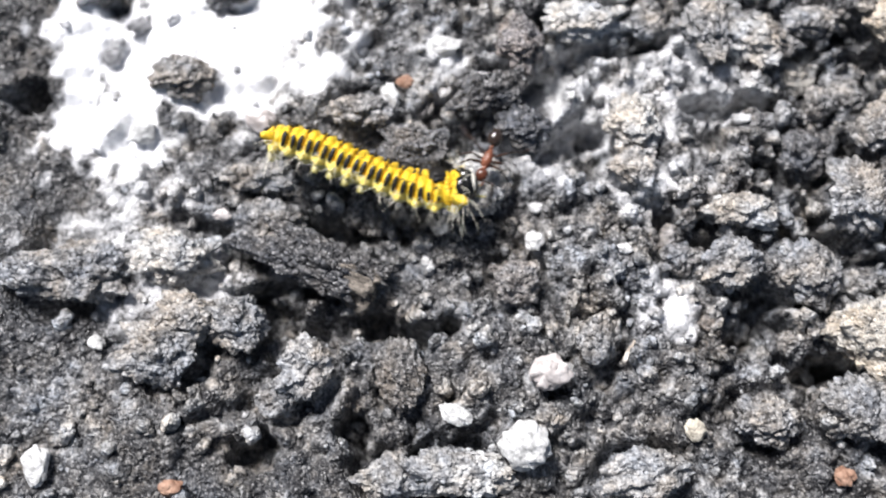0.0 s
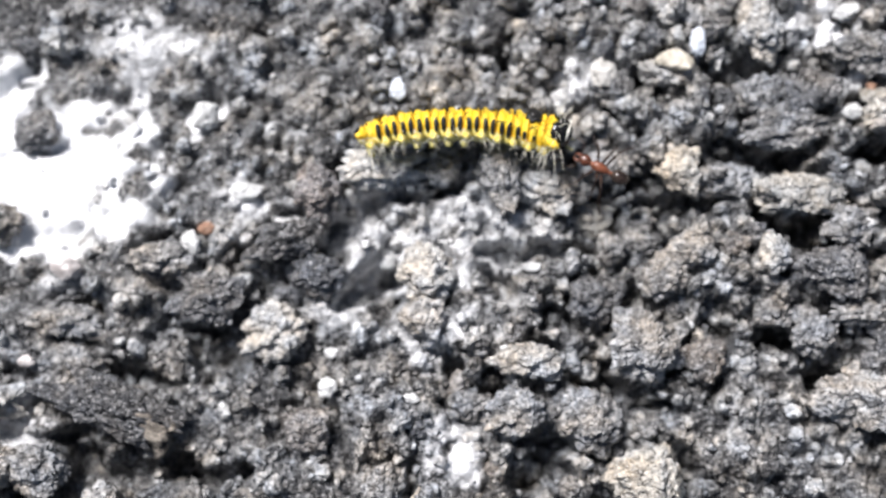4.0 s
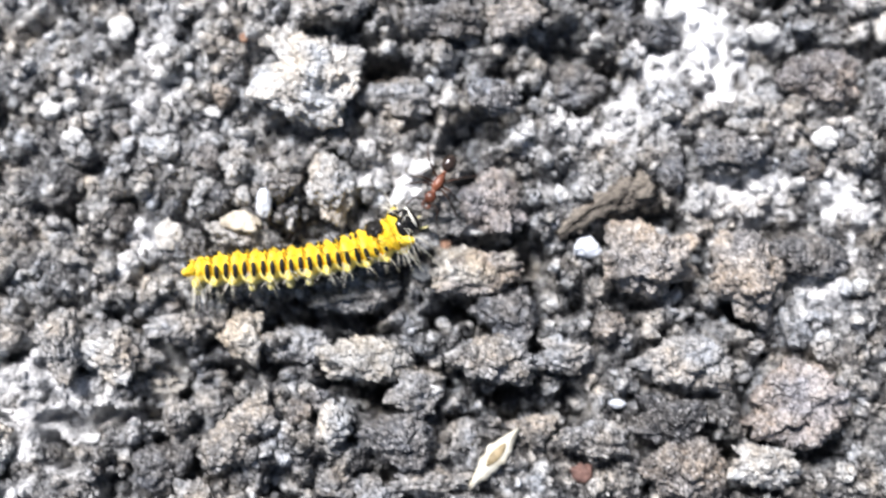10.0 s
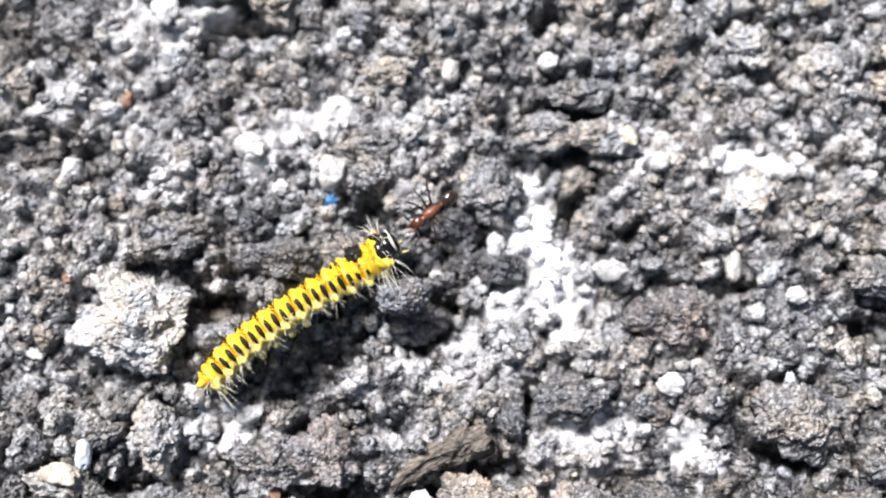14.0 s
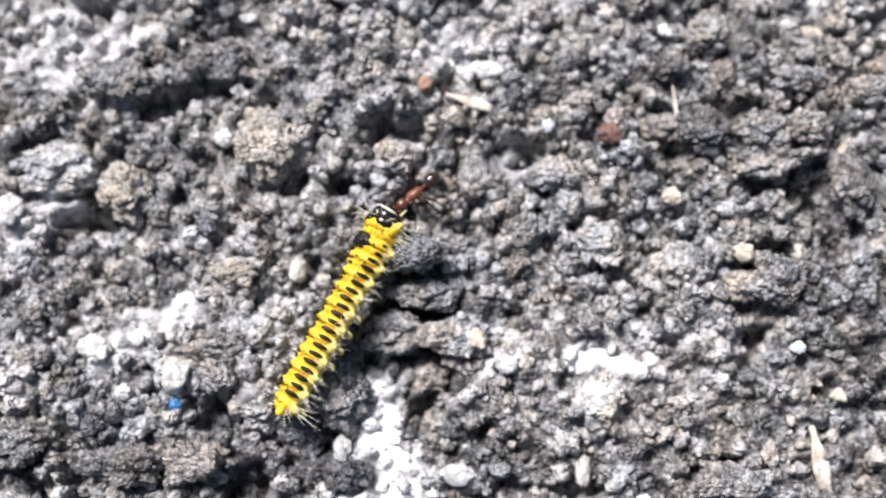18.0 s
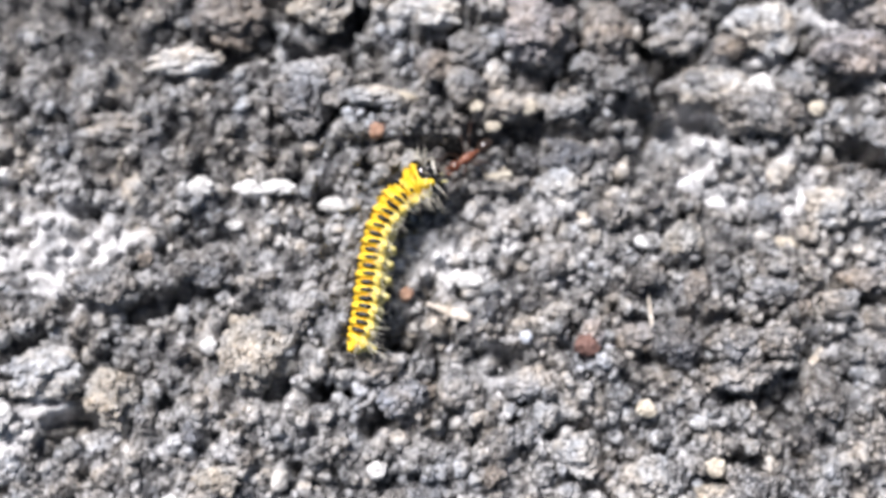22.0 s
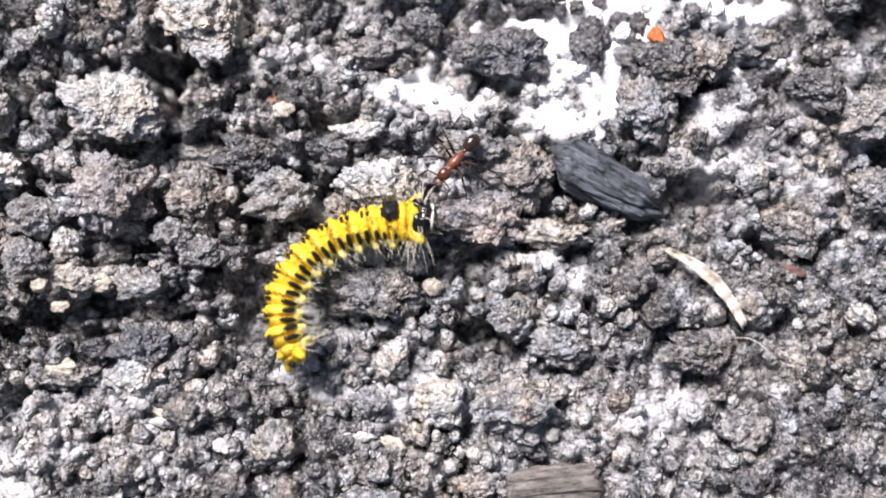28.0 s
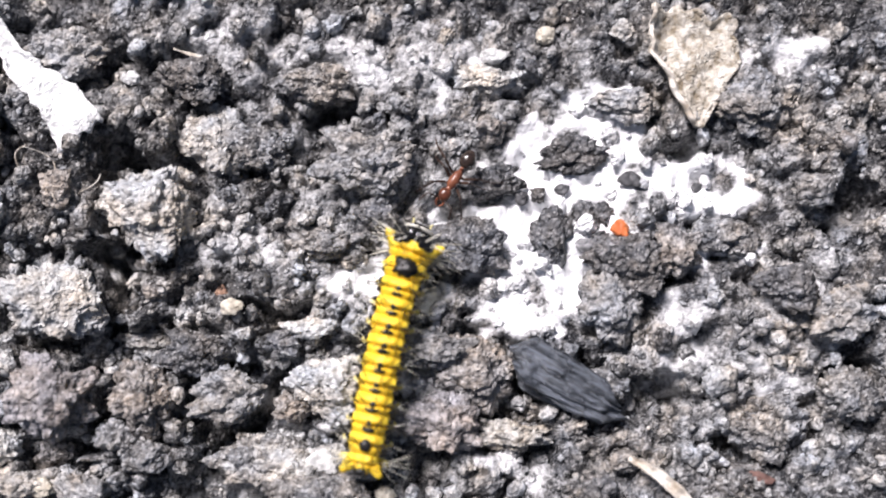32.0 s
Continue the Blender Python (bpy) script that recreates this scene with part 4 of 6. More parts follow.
def leaf(x, y, w, d, turn):
    """A crumpled bit of dry leaf with a raised rib and a torn rim."""
    def shape(u, v):
        wide = min(1.0, 0.12 + 1.5 * v) * (1 + 0.12 * noise.noise(Vector((v * 6, 1, 1))))
        px = (u - 0.55) * w * wide * (1 + 0.16 * noise.noise(Vector((u * 3, v * 9, 3)))) - 0.12 * w * v
        py = (v - 0.5) * d + 0.9 * noise.noise(Vector((u * 5, v * 2, 6))) * v
        pz = 0.9 * noise.noise(Vector((u * 2.6, v * 3.1, 8))) + 0.35 * noise.noise(Vector((u * 7, v * 8, 5))) + 0.25 * noise.noise(Vector((u * 16, v * 18, 5))) + 0.9 * math.exp(-((u / 0.12) ** 2))
        return (px, py, pz)

    ob = tagged(new("dry_leaf_bit"), "crumpled tan piece of dry leaf on soil", "dead leaf")
    ob.matrix_world = pose(x * MM, y * MM, (height(x, y, 3) + 0.9) * MM, 0, 0, turn)
    cover(x, y, w, d, turn, height(x, y, 3), 1.0)
    part("blade", sheet(36, 48, shape, 0.14), LEAF, ob)
    part("rib", rod(40, 8, lambda u, a: Vector(shape(0.03, 0.03 + 0.94 * u)) + Vector((math.cos(a), 0, math.sin(a))) * 0.26 * (1.1 - 0.5 * u)), STRAW, ob, "pale raised leaf rib")
    return ob


def seed(x, y, w, d, turn):
    """A papery seed husk: a long cream diamond with a brown window in its middle."""
    ob = tagged(new("seed_husk"), "papery cream winged seed husk with brown centre", "seed husk")
    ob.matrix_world = pose(x * MM, y * MM, (height(x, y, 1.5) + 0.75) * MM, 6, -10, turn)
    def wing(u, v):
        wide = min(v / 0.55, (1 - v) / 0.45) ** 0.75 if 0 < v < 1 else 0.02
        ragged = 1 + 0.35 * noise.noise(Vector((v * 9, u * 2, 3)))
        notch = 0.12 * d * (1 - abs(2 * u - 1)) * max(0, 1 - v * 4)
        return ((u - 0.5) * w * max(wide, 0.1) * ragged, (v - 0.5) * d + notch, 0.35 * math.sin(v * 3.0) - 0.35 * (2 * u - 1) ** 2 + 0.1 * math.sin(v * 16))
    cover(x, y, w * 1.2, d, turn, height(x, y, 1.5), 0.6)
    part("wing", sheet(10, 30, wing, 0.12), HUSK, ob)
    def window_skin(u, v):
        _, py, pz = wing(0.5 + (u - 0.5) * 0.5, 0.4 + 0.36 * v)
        return ((u - 0.5) * w * 0.42 * math.sin(math.pi * (0.08 + 0.84 * v)), py, pz + 0.06)
    part("centre", sheet(6, 12, window_skin, 0.06), HUSK_BROWN, ob, "brown papery window")
    return ob


def charcoal(x, y, w, d, turn):
    """A splintered charcoal block: deep grain along it, slanting broken ends."""
    def shape(u, a):
        ca, sa = math.cos(a), math.sin(a)
        k = 1 / max(abs(ca), abs(sa)) * 0.6 + 0.4
        end = min(1, u / 0.16 + 0.3, (1 - u) / 0.2 + 0.25)
        grain = 1 + 0.16 * noise.noise(Vector((u * 1.5, ca * 4, sa * 4))) + 0.22 * noise.noise(Vector((u * 2.5, ca * 11, sa * 11)))
        step = 0.12 * math.copysign(1, noise.noise(Vector((u * 6, ca * 2.5, 3))))
        px = (u - 0.5) * w - 0.3 * ca * d * 0.5 + 0.9 * noise.noise(Vector((ca * 4, sa * 4, round(u)))) * abs(2 * u - 1) ** 3
        return (px, ca * k * d * 0.5 * grain * end * (0.85 + 0.25 * math.sin(u * 3 + 0.5)), sa * k * (1.2 + step) * grain * end)

    return laid("charcoal_piece", rod(48, 96, shape), CHARCOAL, x, y, height(x, y, 2) + 0.6, turn, "splintered black charcoal piece with ridged grain", "charcoal")


def bark(x, y, w, d, turn):
    """A short stick of bark with a split along its top."""
    def shape(u, a):
        split = 1 - 0.28 * math.exp(-(((a - 1.2) / 0.16) ** 2)) - 0.2 * math.exp(-(((a - 2.1) / 0.13) ** 2))
        r = (1 + 0.12 * noise.noise(Vector((u * 5, math.cos(a) * 2, math.sin(a) * 2))) + 0.05 * noise.noise(Vector((u * 18, math.cos(a) * 6, math.sin(a) * 6)))) * split
        r *= min(1, 0.8 + u * 6, 0.72 + (1 - u) * 5) * (1 + 0.1 * noise.noise(Vector((u * 30, math.cos(a) * 9, math.sin(a) * 9))))
        return ((u - 0.5) * w + 0.4 * noise.noise(Vector((math.cos(a) * 3, math.sin(a) * 3, 1))), math.cos(a) * d * 0.5 * r + 0.3 * math.sin(u * 3), math.sin(a) * d * 0.42 * r + 0.2 * math.sin(u * 4))

    return laid("bark_stick", rod(36, 48, shape), BARK, x, y, height(x, y, 2) + 0.5, turn, "short grey split stick of bark half sunk in soil", "stick")


def twig(x, y, w, d, turn):
    """A rotten brown wood fragment, thicker and ragged at one end."""
    def shape(u, a):
        r = (0.35 + 0.75 * u) * (1 + 0.7 * noise.noise(Vector((u * 6, math.cos(a) * 2, math.sin(a) * 2))) + 0.5 * noise.noise(Vector((u * 17, math.cos(a) * 5, math.sin(a) * 5))))
        return ((u - 0.5) * w + 0.6 * noise.noise(Vector((math.cos(a) * 4, math.sin(a) * 4, u * 2))), math.cos(a) * d * 0.5 * r + 0.5 * math.sin(u * 3) + 0.4 * noise.noise(Vector((u * 4, 0, 5))), math.sin(a) * d * 0.42 * r + 0.3 * u)

    return laid("wood_fragment", rod(48, 48, shape), TWIG, x, y, height(x, y, 2) + 0.4, turn, "ragged brown rotten wood fragment on the soil", "wood fragment")


def root(x, y, w, d, turn):
    """A hair-thin dry rootlet, d long, that wanders."""
    def shape(u, a):
        px = 0.16 * d * math.sin(u * 5 + turn) * (0.3 + u)
        return (px + math.cos(a) * 0.05, (u - 0.5) * d + math.sin(a) * 0.03, 0.4 + 0.5 * math.sin(u * 6 + x) + math.sin(a) * 0.08)

    return laid("rootlet", rod(24, 6, shape), STRAW, x, y, height(x, y, d * 0.4) + 0.2, turn, "hair-thin pale dry rootlet on the soil", "rootlet", group="rootlets")


# ---- what lies on the ground, along the trail ----
def litter_first_stretch():
    pebble(5.0, -24.4, 3.3, 3.2, 2, "white")
    pebble(0.3, -22.3, 2.3, 1.4, -23, "white")
    pebble(6.6, -19.4, 2.8, 2.4, 2, "pink")
    clod(-3.4, -19.5, 3.0, 5.1, 12, "fibre")
    clod(-0.2, -26.0, 5.2, 3.3, 2, "grey")
    clod(-3.9, -26.6, 3.3, 3.0, 2, "grey")
    clod(-19.9, -18.0, 5.7, 4.2, 2, "grey")
    clod(-26.0, -12.6, 7.3, 4.6, 2, "grey")
    clod(-17.6, -15.7, 4.4, 3.8, 2, "grey")
    clod(-19.3, 1.9, 5.2, 2.8, 2, "grey")
    pebble(-22.8, 6.0, 1.8, 1.4, 2, "grey")
    pebble(-24.8, 3.7, 1.6, 1.4, 2, "grey")
    pebble(-4.2, 0.2, 1.3, 2.0, 22, "white")
    pebble(-24.4, -17.3, 1.1, 1.1, 2, "white")
    pebble(-21.9, -2.3, 2.4, 1.7, 2, "white")
    pebble(-18.6, -27.1, 1.7, 1.1, 2, "orange")
    pebble(-3.2, 1.3, 1.3, 1.0, 2, "orange")
    pebble(26.3, -26.4, 1.6, 1.3, 2, "orange")
    pebble(-16.0, -8.4, 1.2, 1.0, 2, "pink")
    pebble(-27.9, -25.8, 1.9, 3.0, 2, "white")
    pebble(16.5, -23.3, 1.5, 1.7, 2, "tan")
    sliver(12.2, -18.0, 0.4, 1.7, -28)
    clod(-6.2, -0.9, 4.3, 2.8, 2, "grey")
    clod(2.9, 0.6, 5.9, 2.8, 17, "dark")
    pebble(17.3, -12.0, 0.9, 0.9, 2, "white")
    clod(-18.9, -11.5, 5.4, 4.2, 2, "light")
    clod(13.0, -2.0, 4.6, 3.8, -18, "light")
    clod(2.1, -6.3, 4.3, 4.3, 2, "light")
    clod(26.7, 12.0, 3.7, 2.8, 2, "grey")
    pebble(-13.3, -1.6, 2.4, 2.0, 2, "pink")
    clod(-13.3, -5.4, 4.8, 3.0, 2, "grey")
    clod(-2.7, -3.7, 5.3, 3.7, 4, "dark")
    clod(44.3, -11.0, 5.6, 5.2, 4, "grey")
    clod(9.8, 5.6, 5.4, 3.3, 4, "light")
    clod(28.9, 1.0, 3.8, 3.6, 4, "grey")


def litter_second_stretch():
    clod(48.5, 9.8, 5.5, 3.0, 4, "brown")
    clod(21.9, 4.6, 4.2, 3.6, 4, "light")
    pebble(44.8, 1.6, 1.8, 0.8, 4, "white")
    clod(62.9, -3.9, 5.2, 5.2, 3, "brown")
    clod(68.0, -3.8, 4.3, 2.9, 3, "light")
    clod(49.5, 14.8, 4.0, 5.0, 13, "purple")
    twig(57.5, 14.2, 7.4, 2.3, 27)
    pebble(44.3, 9.9, 1.5, 1.2, 3, "white")
    pebble(45.9, 12.0, 0.8, 0.8, 3, "orange")
    pebble(64.1, -9.5, 2.0, 1.2, 3, "white")
    pebble(55.5, -4.4, 1.7, 1.5, 3, "red")
    clod(31.0, 13.1, 4.0, 2.4, 3, "light")
    clod(30.3, -2.4, 3.5, 3.1, 3, "grey")
    clod(47.0, -7.4, 5.0, 4.2, 3, "dark")
    clod(52.2, -1.1, 3.1, 2.3, 3, "grey")
    seed(49.1, -3.3, 1.7, 5.7, -41)
    pebble(16.6, 32.5, 1.6, 1.1, 1, "orange")
    pebble(22.2, 28.1, 2.0, 2.0, 1, "white")
    clod(55.4, 24.0, 5.2, 3.2, 1, "dark")
    pebble(47.7, 13.3, 3.1, 1.4, -10, "white")
    pebble(69.7, 27.5, 2.6, 1.7, 0, "white")
    pebble(44.1, 36.7, 2.2, 1.8, 0, "white")
    pebble(34.8, 40.2, 1.0, 1.0, 0, "orange")
    pebble(31.5, 27.1, 0.8, 0.7, 0, "orange")
    pebble(49.7, 32.5, 1.2, 1.0, 0, "blue")
    clod(27.2, 36.5, 6.1, 2.4, 0, "dark")
    clod(38.8, 30.0, 4.4, 3.2, 0, "grey")
    pebble(80.4, 9.3, 1.5, 1.0, 0, "tan")
    clod(72.0, 10.9, 5.4, 3.5, 0, "dark")


def litter_third_stretch():
    clod(40.2, 48.7, 4.5, 2.0, 1, "light")
    pebble(34.9, 40.6, 0.8, 0.8, 1, "orange")
    pebble(44.3, 17.6, 2.1, 1.2, 21, "white")
    clod(67.0, 18.4, 5.0, 3.5, 1, "dark")
    clod(82.0, 17.0, 6.9, 4.6, 1, "grey")
    sliver(95.1, 28.4, 1.2, 4.6, 9)
    pebble(80.9, 51.8, 1.8, 1.9, 1, "red")
    pebble(90.1, 42.8, 1.6, 1.5, 1, "tan")
    pebble(98.3, 24.5, 1.9, 1.9, 1, "tan")
    clod(92.2, 51.9, 3.7, 3.3, 1, "grey")
    clod(67.6, 34.3, 3.1, 2.4, 1, "grey")
    pebble(56.4, 63.5, 3.8, 1.3, -0, "white")
    pebble(51.9, 63.7, 2.2, 1.6, -0, "white")
    pebble(61.4, 29.4, 1.4, 1.8, -0, "white")
    pebble(79.6, 62.5, 1.4, 1.4, -0, "white")
    clod(85.7, 56.9, 2.8, 2.2, -0, "grey")
    clod(44.9, 56.3, 4.8, 3.2, -0, "grey")
    clod(67.5, 40.2, 4.0, 2.6, -0, "grey")
    clod(92.4, 41.2, 4.5, 3.7, -0, "grey")
    pebble(52.5, 57.9, 1.3, 1.0, -0, "white")
    pebble(57.8, 63.6, 3.2, 1.2, -4, "white")
    clod(53.5, 77.6, 6.5, 4.0, 1, "brown")
    clod(50.4, 73.7, 5.2, 2.1, 1, "light")
    clod(60.6, 72.4, 5.8, 3.7, 1, "grey")
    pebble(96.7, 59.6, 2.4, 1.0, -11, "tan")
    sliver(70.8, 54.3, 0.8, 3.7, 71)
    sliver(98.3, 50.7, 0.7, 2.4, -34)


def litter_fourth_stretch():
    clod(46.3, 80.6, 3.4, 3.4, 1, "grey")
    clod(45.7, 68.6, 6.1, 2.5, 1, "grey")
    clod(52.8, 57.6, 4.0, 3.6, 1, "grey")
    clod(65.7, 50.1, 3.2, 2.6, 1, "grey")
    clod(87.8, 52.1, 4.4, 3.2, 1, "dark")
    clod(92.5, 49.7, 4.3, 2.8, 1, "grey")
    clod(59.4, 70.4, 4.3, 4.3, -0, "dark")
    pebble(99.2, 70.0, 1.4, 1.3, -0, "tan")
    sliver(81.4, 61.6, 0.9, 2.2, 70)
    sliver(85.9, 54.4, 0.3, 3.8, 5)
    clod(85.3, 52.5, 4.0, 2.5, -0, "brown")
    clod(99.8, 55.0, 3.0, 2.3, -0, "grey")
    charcoal(110.9, 77.1, 7.5, 2.9, -27)
    bark(107.2, 56.6, 6.3, 2.6, 5)
    strip(117.2, 69.8, 0.8, 7.2, 45)
    pebble(123.4, 71.0, 1.8, 0.7, -21, "red")
    clod(104.9, 62.1, 5.4, 4.2, -1, "grey")
    clod(120.2, 60.4, 3.4, 2.6, -1, "grey")
    clod(121.1, 68.5, 3.2, 2.5, -1, "grey")
    clod(123.4, 74.0, 4.3, 3.1, -1, "grey")
    pebble(67.1, 70.8, 2.7, 1.0, -1, "tan")
    pebble(108.9, 51.6, 1.4, 1.7, -1, "tan")
    clod(79.9, 66.2, 3.7, 2.9, -2, "dark")
    clod(104.2, 86.0, 5.6, 3.8, -2, "dark")
    clod(102.3, 79.2, 4.8, 2.6, -2, "grey")
    clod(104.9, 78.0, 5.6, 4.1, -2, "brown")
    clod(124.5, 74.7, 4.5, 3.3, -2, "grey")
    clod(114.9, 95.7, 4.2, 2.3, -0, "grey")
    clod(95.0, 69.8, 6.2, 4.0, -0, "grey")
    pebble(114.5, 87.2, 1.1, 1.2, -0, "bead")
    whitechip(75.7, 97.3, 3.0, 10.0, 38)
    leaf(120.3, 97.9, 6.0, 7.8, -6)


def litter_fifth_stretch():
    pebble(109.8, 100.5, 1.6, 1.3, -0, "tan")
    pebble(106.3, 99.0, 2.0, 1.0, -0, "white")
    pebble(81.7, 97.5, 1.3, 1.0, -0, "white")
    clod(123.5, 95.9, 5.6, 4.1, -0, "grey")
    clod(77.3, 98.9, 5.2, 3.4, -0, "grey")
    clod(85.9, 97.7, 4.8, 3.0, -0, "dark")
    clod(90.1, 92.8, 4.1, 3.3, -0, "grey")
    clod(91.6, 72.1, 6.1, 4.0, -0, "grey")
    clod(86.4, 79.2, 4.0, 2.9, -0, "dark")
    clod(94.5, 97.0, 4.5, 3.0, -0, "grey")
    clod(106.0, 97.4, 4.1, 2.2, -0, "light")
    clod(104.1, 76.7, 2.9, 2.2, -0, "grey")
    clod(128.9, 81.4, 4.0, 3.3, -0, "grey")
    clod(125.3, 83.6, 4.0, 2.9, -0, "dark")
    clod(129.4, 76.4, 4.0, 3.6, -0, "grey")
    root(76.5, 90.9, 0.3, 4.4, 30)
    root(78.7, 89.8, 0.3, 3.3, -40)
    root(74.8, 92.3, 0.3, 3.0, -10)
    root(119.7, 66.2, 0.3, 4.6, 69)
    pebble(29.1, 22.0, 1.2, 1.0, 4, "white")
    clod(35.5, 0.2, 1.9, 1.9, 4, "brown")
    clod(87.7, 93.1, 3.7, 4.8, -0, "light")
    clod(48.0, 10.0, 5.3, 3.7, 4, "tan")
    clod(21.9, 5.0, 3.6, 5.3, 64, "grey")
    clod(57.8, -9.8, 3.9, 2.4, 4, "light")
    clod(28.7, 1.9, 2.8, 2.8, 4, "grey")
    pebble(5.4, 22.4, 2.5, 1.5, 4, "white")
    pebble(-0.1, 19.2, 2.1, 1.7, 4, "white")
    pebble(10.1, -1.0, 1.6, 1.2, 4, "white")
    pebble(17.3, 22.1, 1.7, 1.2, 4, "white")
    pebble(45.0, 1.8, 1.6, 0.6, 4, "white")
    clod(55.5, 32.8, 4.4, 3.2, 0, "light")
    clod(39.6, 8.8, 5.7, 3.4, 0, "grey")
    clod(27.2, 41.4, 2.5, 2.5, 0, "grey")
    pebble(82.0, 19.2, 0.8, 2.4, 0, "bluish")
    clod(40.9, 50.1, 4.9, 3.7, 1, "light")
    clod(52.6, 36.9, 4.4, 2.0, 1, "grey")
    pebble(72.4, 56.6, 2.5, 1.4, 1, "white")
    clod(75.2, 70.6, 4.4, 2.8, -0, "light")
    clod(63.3, 82.2, 4.0, 5.7, -0, "grey")
    clod(58.5, 81.8, 4.4, 3.2, -0, "brown")


def litter_last_stretch():
    clod(95.6, 77.1, 5.6, 4.0, -0, "light")
    clod(93.1, 75.4, 2.4, 2.0, -0, "brown")
    clod(102.7, 64.2, 2.7, 2.3, -0, "grey")
    clod(74.4, 72.8, 2.3, 2.3, -1, "light")
    pebble(108.4, 51.9, 1.3, 1.9, -1, "pale")
    clod(113.4, 88.3, 1.4, 1.4, -1, "dark")
    clod(113.2, 86.6, 1.2, 0.9, -1, "dark")
    clod(109.1, 89.6, 1.0, 1.1, -1, "dark")
    clod(115.0, 85.3, 5.2, 3.7, -1, "dark")
    clod(79.9, 70.3, 2.9, 2.2, -1, "grey")
    clod(77.5, 70.8, 1.8, 1.5, -1, "light")
    clod(116.9, 65.7, 4.7, 2.6, -1, "grey")
    clod(98.5, 88.3, 3.0, 2.6, -1, "dark")
    twig(-9.5, -12.3, 9.2, 2.4, -21)
    sliver(-3.3, -2.9, 0.4, 2.8, -23)
    pebble(-4.2, 0.2, 1.0, 1.8, 2, "white")
    clod(21.4, -22.5, 4.9, 3.0, 2, "grey")
    clod(13.1, -26.2, 5.5, 3.3, 2, "grey")
    clod(10.0, -17.3, 3.0, 3.4, 2, "grey")
    clod(0.9, -26.2, 6.3, 3.3, 2, "light")
    clod(-3.9, -26.4, 4.1, 2.6, 2, "light")
    pebble(6.6, -19.6, 2.3, 2.3, 2, "pink")
    pebble(5.0, -24.4, 3.1, 3.1, 2, "white")
    pebble(0.3, -22.3, 2.2, 1.3, -28, "white")
    clod(5.1, -2.1, 4.4, 2.8, 2, "dark")
    clod(-12.9, -9.2, 5.1, 3.9, 2, "grey")
    clod(-15.0, -15.8, 5.0, 3.5, 2, "grey")
    clod(68.4, -4.0, 4.3, 2.7, 3, "light")
    clod(63.3, -4.7, 3.9, 3.9, 3, "brown")
    clod(43.8, 1.7, 3.9, 3.1, 3, "grey")
    clod(69.8, 37.1, 4.4, 3.2, 0, "grey")
    clod(92.6, 71.7, 6.5, 4.0, -0, "light")
    clod(94.3, 80.7, 3.3, 1.5, -0, "light")
    clod(112.4, 88.4, 1.5, 1.5, -0, "dark")
    sliver(85.9, 99.1, 0.3, 3.0, 70)
    clod(58.3, 30.9, 4.4, 3.2, 0, "dark")
    clod(68.4, 30.6, 3.2, 2.6, 0, "grey")


